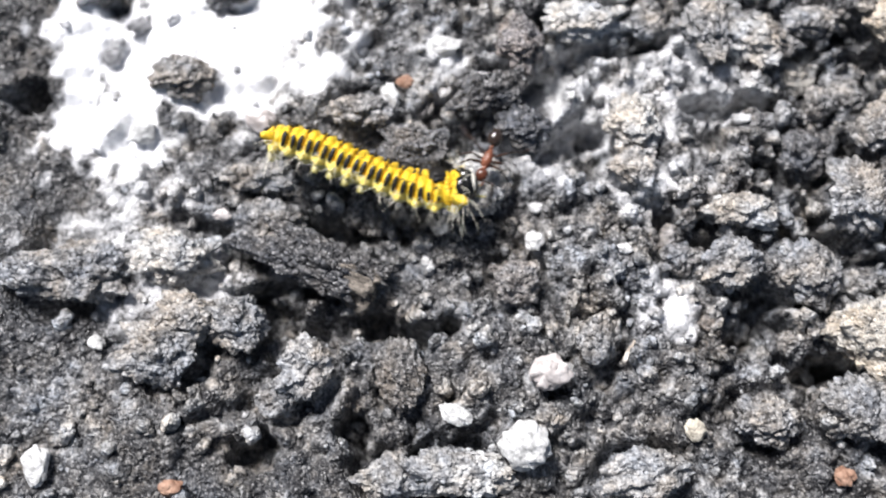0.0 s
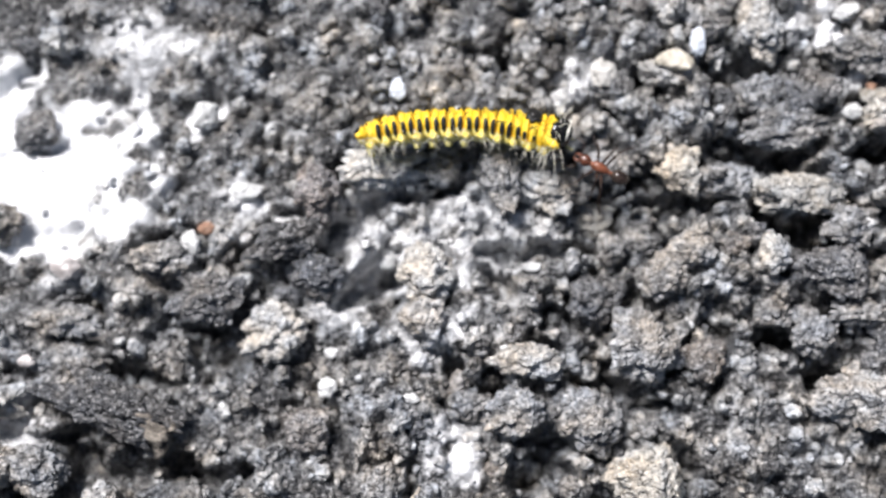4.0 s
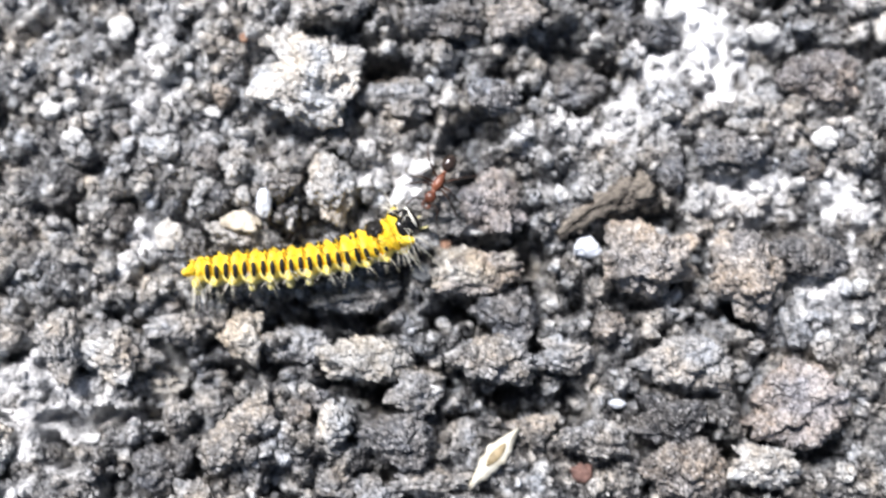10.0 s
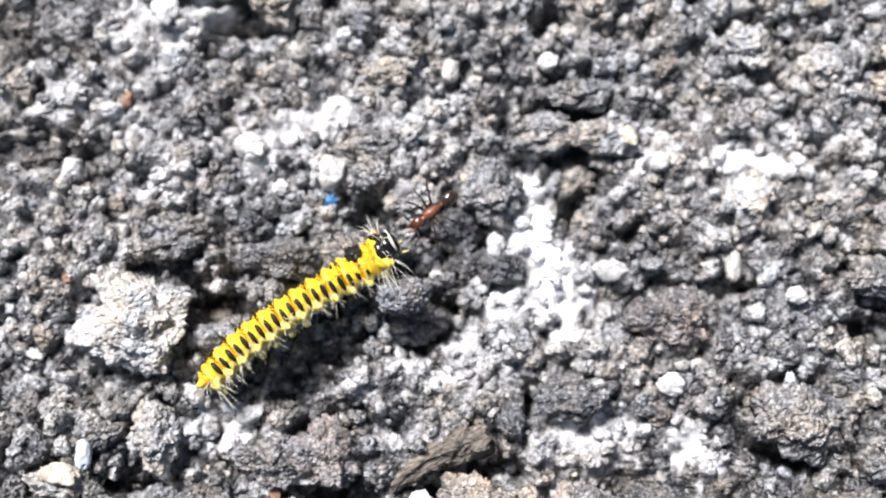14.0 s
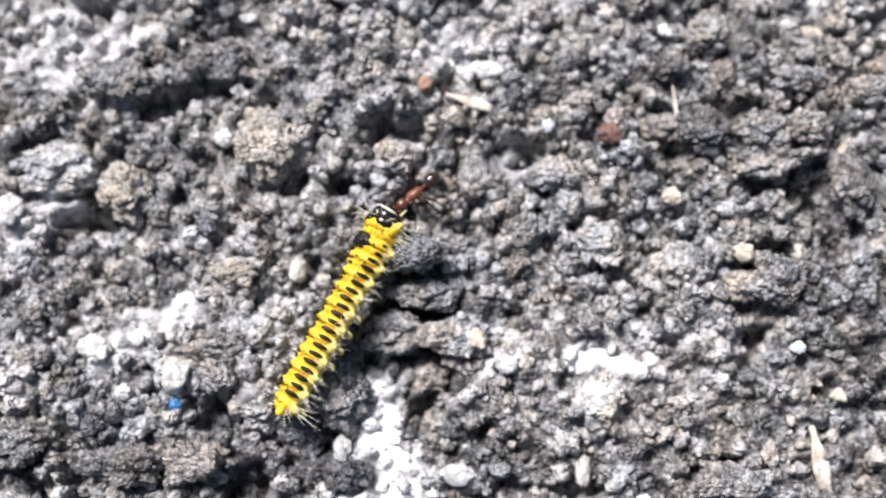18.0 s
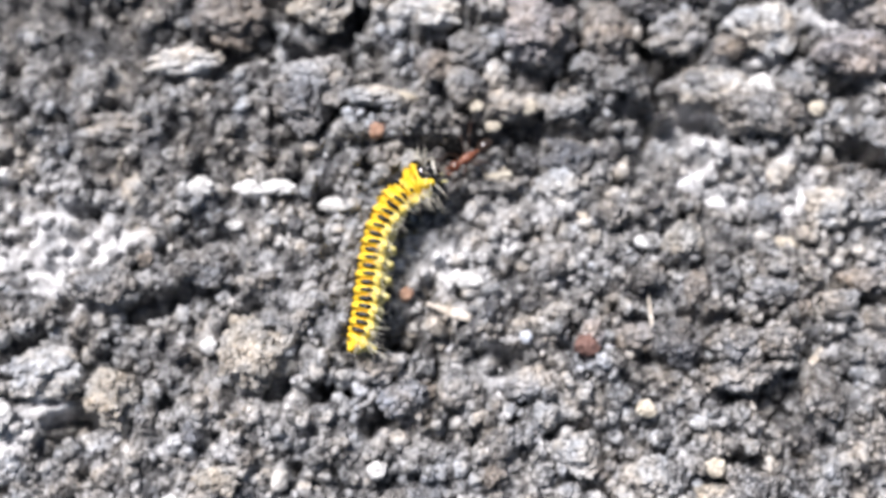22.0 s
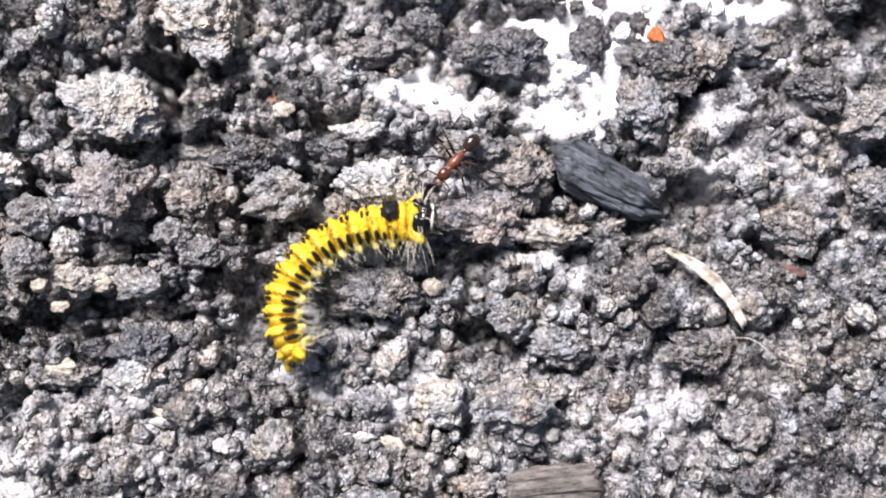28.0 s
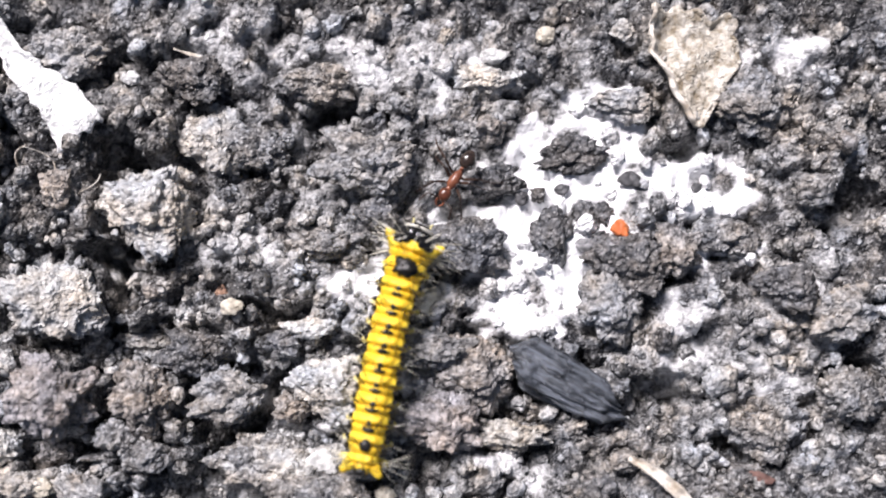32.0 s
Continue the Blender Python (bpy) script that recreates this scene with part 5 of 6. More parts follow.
def landmark_clods():
    clod(-9.1, -11.6, 10.5, 3.7, -18, "dark")
    clod(-5.6, -8.1, 2.7, 3.9, 10, "grey")
    clod(29.0, -7.4, 4.9, 5.6, 0, "grey")
    clod(24.7, -12.4, 5.2, 4.0, 0, "grey")
    clod(19.5, -12.0, 3.9, 3.5, 0, "grey")
    clod(28.7, -16.6, 5.3, 5.2, 0, "tan")
    clod(27.8, -21.9, 5.7, 4.7, 0, "grey")
    clod(20.4, -8.3, 4.5, 2.9, 0, "light")
    clod(24.9, 2.5, 4.2, 2.6, 0, "tan")
    clod(31.4, 5.6, 3.4, 3.4, 0, "tan")
    clod(26.6, 6.2, 4.2, 2.6, 0, "grey")
    clod(5.0, 4.0, 3.8, 3.6, 0, "purple")
    clod(-9.7, -19.2, 3.4, 4.2, 0, "grey")
    clod(-11.7, -21.2, 3.0, 2.5, 0, "grey")
    clod(4.3, -13.1, 3.5, 3.3, 0, "brown")
    clod(-16.3, 8.7, 3.2, 2.8, 0, "dark")
    clod(-25.7, 8.9, 2.8, 3.2, 0, "dark")
    clod(14.2, 5.6, 2.8, 2.4, 0, "grey")
    clod(16.1, -11.6, 2.7, 2.3, 0, "grey")
    clod(12.7, -5.3, 3.5, 2.7, 0, "grey")
    clod(38.0, -0.9, 2.6, 3.0, 0, "light")
    clod(42.5, -1.5, 5.2, 3.6, 0, "dark")
    clod(40.2, 3.8, 6.1, 3.3, 0, "tan")
    clod(49.5, 3.8, 4.9, 3.9, 0, "grey")
    clod(54.2, 4.0, 3.9, 2.4, 0, "grey")
    clod(32.2, -0.5, 3.6, 2.6, 0, "grey")
    clod(41.1, -6.3, 3.2, 4.0, 0, "grey")
    clod(33.1, -8.1, 2.8, 3.6, 0, "brown")
    clod(25.5, -3.9, 3.6, 3.6, 0, "dark")
    clod(18.4, 5.5, 3.3, 4.7, 0, "grey")
    clod(26.5, -0.3, 2.4, 2.4, 0, "grey")
    clod(38.0, -4.7, 3.2, 2.4, 0, "grey")
    clod(36.4, 24.3, 7.5, 6.5, 0, "light")
    clod(42.7, 22.8, 4.3, 3.2, 0, "grey")
    clod(60.5, 10.6, 6.0, 5.6, 0, "brown")
    clod(67.5, 9.7, 5.8, 5.6, 0, "brown")
    clod(71.0, 0.2, 6.3, 5.9, 0, "purple")
    clod(50.3, 7.3, 4.6, 3.6, 0, "dark")
    clod(35.2, 4.9, 4.6, 2.8, 0, "grey")
    clod(63.3, 3.4, 5.9, 4.3, 0, "grey")
    clod(61.6, -0.5, 5.1, 3.5, 0, "dark")
    clod(56.4, -2.0, 4.3, 2.7, 0, "grey")
    clod(45.0, -4.9, 5.1, 2.0, 0, "grey")
    clod(37.7, 16.3, 3.8, 4.2, 0, "light")
    clod(41.2, 24.7, 2.4, 1.5, 0, "brown")
    clod(45.4, 14.7, 5.0, 3.1, 0, "grey")
    clod(41.6, 11.5, 3.5, 3.1, 0, "dark")
    clod(37.8, 11.5, 3.1, 3.5, 0, "grey")
    clod(33.8, 16.3, 3.1, 2.1, 0, "grey")
    clod(73.9, 24.0, 4.9, 4.3, 0, "purple")
    clod(56.7, 51.0, 4.7, 5.7, 0, "tan")
    clod(45.8, 48.0, 4.4, 3.8, 0, "tan")
    clod(85.6, 42.4, 3.4, 2.6, 0, "light")
    clod(80.1, 44.1, 3.8, 3.0, 0, "light")
    clod(89.7, 40.7, 2.4, 2.4, 0, "tan")
    clod(76.8, 48.8, 3.6, 2.2, 0, "grey")
    clod(51.4, 28.7, 3.5, 3.1, 0, "brown")
    clod(61.0, 27.8, 4.6, 2.7, 0, "dark")
    clod(49.6, 34.9, 2.3, 2.2, 0, "light")
    clod(98.5, 48.1, 3.6, 4.4, 0, "grey")
    clod(71.4, 48.3, 3.6, 2.4, 0, "grey")
    clod(81.4, 52.8, 1.8, 2.2, 0, "purple")
    clod(79.7, 32.6, 3.1, 3.5, 0, "light")
    clod(74.5, 44.6, 3.2, 2.4, 0, "grey")
    clod(95.0, 52.1, 2.8, 2.4, 0, "grey")
    clod(46.3, 28.4, 4.6, 3.1, 0, "dark")
    clod(89.1, 26.7, 5.0, 3.1, 0, "grey")
    clod(61.1, 33.4, 5.0, 4.2, 0, "grey")
    clod(65.4, 37.5, 4.6, 3.0, 0, "grey")
    clod(53.8, 42.0, 3.6, 2.0, 0, "tan")
    clod(77.3, 82.4, 6.0, 5.2, 0, "light")
    clod(68.1, 82.7, 5.0, 5.2, 0, "brown")
    clod(61.1, 78.5, 4.7, 4.3, 0, "tan")
    clod(69.2, 77.8, 4.7, 2.6, 0, "light")
    clod(77.9, 76.1, 4.7, 5.7, 0, "purple")
    clod(83.2, 76.3, 4.3, 4.1, 0, "brown")
    clod(88.9, 76.2, 4.3, 3.5, 0, "grey")
    clod(82.8, 79.9, 4.6, 1.8, 0, "light")
    clod(72.7, 74.7, 3.5, 2.9, 0, "grey")
    clod(65.0, 70.8, 4.1, 1.8, 0, "light")
    clod(72.0, 71.6, 3.5, 2.9, 0, "grey")
    clod(83.6, 72.4, 3.1, 2.1, 0, "grey")
    clod(74.8, 64.1, 3.8, 2.1, 0, "grey")
    clod(104.4, 68.1, 3.2, 2.3, 5, "grey")
    clod(99.4, 62.5, 3.4, 3.4, 0, "light")
    clod(88.6, 59.6, 3.0, 2.7, 0, "tan")
    clod(95.1, 62.4, 2.3, 1.9, 0, "grey")
    clod(102.2, 57.0, 3.0, 2.1, 0, "brown")
    clod(95.0, 55.8, 3.4, 2.1, 0, "grey")
    clod(92.3, 79.8, 2.8, 1.6, 0, "dark")
    clod(107.5, 73.6, 4.3, 2.2, 0, "tan")
    clod(107.6, 66.1, 4.6, 2.3, 0, "grey")
    clod(79.4, 64.1, 3.5, 2.3, 0, "light")
    clod(83.4, 88.8, 5.8, 5.4, 0, "light")
    clod(77.0, 90.0, 2.2, 2.8, 0, "brown")
    clod(72.2, 92.6, 3.2, 3.6, 0, "brown")
    clod(97.8, 91.6, 6.2, 3.9, 0, "grey")
    clod(102.7, 74.5, 5.0, 3.9, 0, "purple")
    clod(118.2, 85.7, 2.8, 3.7, 0, "brown")
    clod(113.7, 82.2, 4.6, 3.9, 0, "grey")
    clod(111.7, 92.2, 4.1, 2.6, 0, "dark")
    clod(106.3, 90.6, 3.6, 2.1, 0, "dark")
    clod(110.0, 87.0, 2.4, 3.2, 0, "dark")
    clod(121.6, 86.7, 4.3, 2.8, 0, "grey")
    clod(126.9, 89.8, 3.0, 2.3, 0, "grey")
    clod(97.4, 71.7, 3.3, 2.2, 0, "grey")
    clod(95.1, 86.2, 4.5, 2.2, 0, "grey")


def landmark_pebbles():
    pebble(5.8, -10.3, 1.5, 1.5, 0, "white")
    pebble(11.9, -11.0, 1.2, 0.9, 0, "white")
    pebble(6.1, -7.8, 1.1, 0.9, 0, "white")
    pebble(18.7, -7.5, 0.8, 0.7, 0, "white")
    pebble(11.9, 8.2, 2.5, 2.3, 0, "white")
    pebble(-3.4, 9.7, 2.5, 2.3, 0, "white")
    pebble(-0.3, 4.0, 2.5, 1.4, 0, "white")
    pebble(19.0, 20.1, 1.7, 1.2, 0, "white")
    pebble(25.9, 12.8, 2.1, 2.3, 0, "pale")
    pebble(10.8, 11.6, 1.2, 1.9, 0, "bluish")
    pebble(20.7, -1.6, 1.6, 0.8, 0, "white")
    pebble(25.5, 26.4, 1.2, 1.1, 0, "white")
    pebble(31.4, 13.7, 2.6, 1.6, 0, "tan")
    pebble(33.0, 15.1, 1.4, 2.4, 0, "bluish")
    pebble(37.1, 16.1, 2.0, 1.6, 0, "pink")
    pebble(73.5, 19.3, 1.9, 1.7, 0, "white")
    pebble(68.7, 19.0, 1.6, 1.4, 0, "white")
    pebble(56.0, 11.6, 1.9, 1.7, 0, "bluish")
    pebble(53.6, 22.0, 1.0, 0.6, 0, "white")
    pebble(58.1, 0.5, 1.3, 0.7, 0, "bluish")
    pebble(63.6, -0.1, 1.6, 1.6, 0, "pale")
    pebble(31.3, 35.1, 1.8, 1.8, 0, "white")
    pebble(49.8, 34.5, 2.1, 2.3, 0, "white")
    pebble(46.2, 33.5, 1.2, 1.2, 0, "white")
    pebble(79.5, 33.0, 2.9, 2.3, 0, "white")
    pebble(82.4, 25.5, 1.5, 1.4, 0, "white")
    pebble(73.2, 35.1, 1.8, 1.5, 0, "white")
    pebble(59.5, 34.2, 1.0, 1.0, 0, "tan")
    pebble(71.0, 37.0, 1.6, 1.5, 0, "tan")
    pebble(58.4, 42.0, 1.6, 1.8, 0, "pale")
    pebble(65.5, 42.6, 1.5, 1.4, 0, "white")
    pebble(52.9, 51.7, 1.4, 1.4, 0, "white")
    pebble(54.4, 50.6, 1.0, 1.5, 0, "bluish")
    pebble(85.2, 47.1, 1.5, 1.5, 0, "tan")
    pebble(88.2, 34.0, 1.3, 0.8, 0, "white")
    pebble(76.5, 52.4, 1.0, 1.1, 0, "bluish")
    pebble(96.7, 32.8, 1.1, 1.0, 0, "tan")
    pebble(78.4, 27.8, 1.3, 2.5, 0, "pale")
    pebble(67.6, 55.5, 1.1, 1.1, 0, "orange")
    pebble(93.8, 36.1, 1.1, 0.9, 0, "bluish")
    pebble(37.6, 46.5, 2.2, 2.4, 0, "white")
    pebble(61.9, 62.3, 2.2, 1.3, 0, "white")
    pebble(54.6, 60.8, 1.4, 0.8, 0, "white")
    pebble(81.6, 61.1, 2.4, 0.8, 0, "pale")
    pebble(85.3, 59.6, 1.2, 1.0, 0, "white")
    pebble(55.1, 33.1, 2.4, 1.6, 0, "grey")
    pebble(65.3, 67.9, 1.3, 1.2, 0, "orange")
    pebble(76.8, 70.3, 1.8, 1.3, 0, "tan")
    pebble(89.0, 82.0, 1.6, 1.1, 0, "tan")
    pebble(88.0, 83.1, 0.8, 1.0, 0, "orange")
    pebble(95.8, 67.4, 1.1, 0.8, 0, "white")
    pebble(94.3, 60.1, 2.3, 0.8, 0, "pale")
    pebble(95.2, 72.1, 2.0, 1.6, 0, "white")
    pebble(107.1, 60.2, 1.1, 1.0, 0, "pale")
    pebble(72.9, 70.2, 1.2, 1.0, 0, "tan")
    pebble(74.6, 64.7, 2.1, 1.3, 0, "tan")
    pebble(74.1, 68.8, 1.3, 0.9, 0, "tan")
    pebble(123.7, 67.5, 0.7, 0.9, 0, "white")
    pebble(108.1, 89.3, 1.0, 1.1, 0, "dark")
    pebble(112.2, 86.1, 1.3, 1.1, 0, "grey")
    pebble(115.3, 90.5, 1.5, 1.1, 0, "dark")
    pebble(119.8, 90.1, 0.8, 0.7, 0, "dark")
    pebble(110.8, 89.9, 1.0, 0.8, 0, "dark")


landmark_clods()
landmark_pebbles()
litter_first_stretch()
litter_second_stretch()
litter_third_stretch()
litter_fourth_stretch()
litter_fifth_stretch()
litter_last_stretch()
build_ground()


# ---- the caterpillar ----
PARTS = 13  # twelve body rings and the head, tail first
RING = 1.33


def bristles(seed, count, low, high, lift, fat=1.0, droop=0.15):
    """Thin tapered hairs that stand out from a ring on both sides; lift: the lowest and highest angle over the side."""
    r = random.Random(seed)
    bm = bmesh.new()
    for k in range(count):
        side = 1 if k % 2 else -1
        a = radians(r.uniform(*lift))
        way = Vector((r.uniform(-0.5, 0.5), side * math.cos(a), math.sin(a))).normalized()
        root, long = Vector((r.uniform(-0.25, 0.25), way.y * RING * 0.95, way.z * RING * 0.9)), r.uniform(low, high)
        tip = root + way * long + Vector((r.uniform(-0.5, 0.5), 0, -droop * long))
        mid = (root + tip) / 2 + Vector((0, 0, 0.7 * droop * long))
        u = way.orthogonal().normalized()
        v = way.cross(u)
        stem = [root, root.lerp(mid, 0.55) + (mid - (root + tip) / 2) * 0.2, mid, mid.lerp(tip, 0.55), tip]
        rings = [[bm.verts.new((o + (u * math.cos(t) + v * math.sin(t)) * rad * fat) * MM) for t in (0, 2.1, 4.2)] for o, rad in zip(stem, (0.034, 0.03, 0.025, 0.018, 0.006))]
        for p, q in zip(rings, rings[1:]):
            for n in range(3):
                bm.faces.new((p[n], p[(n + 1) % 3], q[(n + 1) % 3], q[n]))
    return bm


def body_ring(index):
    """One body ring along x: a yellow back in two folds with warts on it, ochre creases, a pale flank and a cream belly."""
    fat = {0: 0.78, 1: 0.92, 2: 0.98, 11: 1.1, 10: 1.08, 9: 1.03}.get(index, 1.0)
    bm = bmesh.new()
    nu, nv = 22, 60
    rings = []
    for i in range(nu + 1):
        u = i / nu
        fold = 0.6 + 0.4 * math.sin(math.pi * u) ** 0.45 + 0.03 * u
        crease = math.exp(-(((u - 0.46) / 0.06) ** 2))
        if index == 0:
            fold *= 0.35 + 0.65 * math.sin(math.pi * 0.5 * min(1, u * 1.3 + 0.12))
        ring = []
        for j in range(nv):
            a = 2 * math.pi * j / nv
            r = RING * fat * (fold - (0.2 if math.sin(a) > -0.1 else 0.08) * crease)
            for at, much in ((0.62, 0.08), (1.15, 0.14), (1.99, 0.14), (2.52, 0.08)):
                r += much * math.exp(-(((a - at) / 0.15) ** 2) - (((u - 0.72) / 0.12) ** 2))
                r += 0.5 * much * math.exp(-(((a - at - 0.1) / 0.14) ** 2) - (((u - 0.25) / 0.11) ** 2))
            for at in (-0.5, math.pi + 0.5):
                off = (a - at + math.pi) % (2 * math.pi) - math.pi
                r += 0.25 * math.exp(-((off / 0.17) ** 2) - (((u - 0.5) / 0.28) ** 2))
            r *= 1 + 0.045 * noise.noise(Vector((u * 4 + index * 3, math.cos(a) * 4, math.sin(a) * 4)))
            ring.append(bm.verts.new(((u - 0.5) * 1.5 * MM, math.cos(a) * r * 0.98 * MM, math.sin(a) * r * 0.92 * MM)))
        rings.append(ring)
    for i in range(nu):
        for j in range(nv):
            f = bm.faces.new((rings[i][j], rings[i][(j + 1) % nv], rings[i + 1][(j + 1) % nv], rings[i + 1][j]))
            a = math.degrees(2 * math.pi * (j + 0.5) / nv)
            low = abs((a - 90 + 180) % 360 - 180)  # degrees away from the middle of the back
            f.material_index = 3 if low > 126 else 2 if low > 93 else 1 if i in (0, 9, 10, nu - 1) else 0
    bm.faces.new(rings[0][::-1])
    bm.faces.new(rings[-1])
    return bm


def on_ring(u, angle, r, size, seed=1, rough=0.08):
    """A flat drop on a ring's skin: u along, angle over the side in degrees, size along, round and thick."""
    bm = bmesh.new()
    bmesh.ops.create_icosphere(bm, subdivisions=3, radius=0.5)
    a = radians(angle)
    m = Matrix.Translation(Vector((u, math.cos(a) * r, math.sin(a) * r))) @ Matrix.Rotation(a, 4, "X") @ Matrix.Diagonal((size[0], size[2], size[1], 1))
    for v in bm.verts:
        v.co = v.co * (1 + rough * noise.noise(v.co * 5 + Vector((seed, 0, 0))))
    bm.transform(Matrix.Diagonal((MM, MM, MM, 1)) @ m)
    return bm


def peg(root, tip, fat, thin):
    """A tapered peg with a rounded tip."""
    root, tip = Vector(root), Vector(tip)
    way = (tip - root).normalized()
    u = way.orthogonal().normalized()
    v = way.cross(u)
    def shape(k, a):
        r = fat + (thin - fat) * k if k < 0.9 else thin * math.sqrt(max(0.02, 1 - ((k - 0.9) / 0.1) ** 2))
        return root + (tip - root) * k + (u * math.cos(a) + v * math.sin(a)) * r
    return rod(10, 10, shape)


def face_line(side):
    """The pale line that curves round one half of the face."""
    def shape(u, a):
        t = radians(88 - 100 * u)
        way = Vector((0, side * math.cos(t), math.sin(t)))
        p = Vector((0.72 - 0.18 * u, 0, 0.32)) + way * (0.98 - 0.1 * u)
        return p + (Vector((1, 0, 0)) * math.cos(a) + way * math.sin(a)) * 0.11 * (1.0 - 0.6 * abs(2 * u - 1) ** 3)
    return rod(14, 8, shape)


def build_caterpillar():
    body = tagged(new("caterpillar"), "yellow caterpillar with black spots and pale bristles, dragged over soil", "caterpillar")
    pieces = []
    for k in range(PARTS - 1):
        name = "tail_ring" if k == 0 else "collar_ring" if k == PARTS - 2 else "body_ring"
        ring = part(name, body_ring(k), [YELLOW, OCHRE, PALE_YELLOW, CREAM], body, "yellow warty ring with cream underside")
        pieces.append(ring)
        end = k in (0, PARTS - 2)
        for side in (1, -1):
            if 0 < k < PARTS - 2:
                turn = lambda a: 90 - side * (90 - a)
                part("side_spot", on_ring(-0.33, turn(12), RING * 0.93, (0.36, 1.12 if k < PARTS - 3 else 0.7, 0.34), k), BLACK, ring, "black oval side spot")
                part("side_spot", on_ring(0.3, turn(9), RING * 0.97, (0.34, 1.02 if k < PARTS - 3 else 0.5, 0.3), k + 20), BLACK, ring, "black oval side spot")
            low = radians(-28)
            root = Vector((0.05, side * math.cos(low) * RING * 0.9, math.sin(low) * RING * 0.85))
            part("side_wart", peg(root, root + Vector((0.08, side * 0.55, -0.16)), 0.34, 0.15), PALE_YELLOW, ring, "pale yellow side wart")
        if 1 < k < PARTS - 3:
            part("back_dot", on_ring(-0.36, 90, RING * 0.84, (0.32, 0.78, 0.28), k + 40, 0.4), BLACK, ring, "small black back dot")
            part("back_dot", on_ring(0.02, 90, RING * 0.86, (0.42, 0.36, 0.26), k + 60, 0.4), BLACK, ring, "small black back dot")
        if k == PARTS - 3:
            part("back_patch", on_ring(0.1, 90, RING * 0.9, (1.15, 1.5, 0.85), 60, 0.6), BLACK, ring, "black diamond patch behind the collar")
        if k == 1:
            part("back_patch", on_ring(-0.1, 90, RING * 0.86, (0.8, 0.75, 0.4), 64), BLACK, ring, "dark patch before the tail")
        if k == 0:
            part("tail_plate", on_ring(-0.55, 80, RING * 0.4, (0.6, 0.8, 0.4), 66), BLACK, ring, "dark tail plate")
            for side in (1, -1):
                part("tail_wart", peg((-0.2, side * 0.75, 0.2), (-0.75, side * 1.3, 0.35), 0.42, 0.2), YELLOW, ring)
        if k == PARTS - 2:
            for side in (1, -1):
                part("lappet", peg((0.1, side * 0.9, 0.25), (0.95, side * 1.95, 0.45), 0.55, 0.2), YELLOW, ring, "yellow forward-pointing lappet")
                part("neck_plate", on_ring(0.6, 90 - 40 * side, RING * 0.96, (0.85, 1.35, 0.55), 72), HEAD, ring, "black plate at the neck")
        if 3 <= k <= 6 or k == 0:
            for side in (1, -1):
                part("proleg", peg((0, side * 0.6, -RING * 0.65), (0, side * 0.9, -RING * 1.12), 0.36, 0.2), CREAM, ring, "stubby cream proleg")
        if k >= PARTS - 4:
            for side in (1, -1):
                part("leg", peg((0.1, side * 0.5, -RING * 0.75), (0.35, side * 0.9, -RING * 1.45), 0.2, 0.07), BLACK, ring, "short dark jointed leg")
        part("bristles", bristles(100 + k, 34 if end else 20, 0.8 if end else 0.5, 2.3 if end else 1.4, (-48, 4), 0.8), HAIR, ring, "fine pale bristles")
        part("dark_bristles", bristles(200 + k, 18, 0.7, 1.7, (22, 88), 0.9), HAIR_DARK, ring, "short dark back bristles")
    skull = bmesh.new()
    bmesh.ops.create_icosphere(skull, subdivisions=4, radius=1.0)
    for v in skull.verts:
        seam = 0.16 * math.exp(-((v.co.y / 0.12) ** 2)) * (1 if v.co.z > -0.2 else 0)
        v.co = Vector((v.co.x * 0.85 + 0.2, v.co.y * 1.12, v.co.z * 1.06 + 0.3)) * (1 - seam) * MM
    head = part("head", skull, HEAD, body, "shiny black two-lobed head")
    pieces.append(head)
    for side in (1, -1):
        part("head_mark", face_line(side), PALE_MARK, head, "pale curved line on the face")
        part("feeler", peg((0.75, side * 0.5, -0.4), (1.35, side * 0.65, -0.5), 0.1, 0.05), CREAM, head)
    part("bristles", bristles(300, 26, 1.2, 2.4, (-20, 88), 1.1, 0.3), HAIR, head, "long pale bristles over the head")
    return body, pieces


CATERPILLAR, PIECES = build_caterpillar()


# ---- the ant ----
def egg(cx, cz, a, b, c, seed=0, pinch=0.0):
    bm = bmesh.new()
    bmesh.ops.create_icosphere(bm, subdivisions=4, radius=1.0)
    for v in bm.verts:
        k = 1 - pinch * v.co.x
        v.co = Vector((cx + v.co.x * a, v.co.y * b * k, cz + v.co.z * c * k)) * (1 + 0.02 * noise.noise(v.co * 4 + Vector((seed, 0, 0)))) * MM
    return bm


def limb(points, radii):
    """A jointed limb through the points."""
    def shape(u, a):
        n = len(points) - 1
        k = min(int(u * n), n - 1)
        f = u * n - k
        p = Vector(points[k]).lerp(Vector(points[k + 1]), f)
        way = (Vector(points[k + 1]) - Vector(points[k])).normalized()
        w1 = way.orthogonal().normalized()
        r = radii[k] + (radii[k + 1] - radii[k]) * f
        return p + (w1 * math.cos(a) + way.cross(w1) * math.sin(a)) * r
    return rod(18, 8, shape)


ANT_SIZE = 0.84


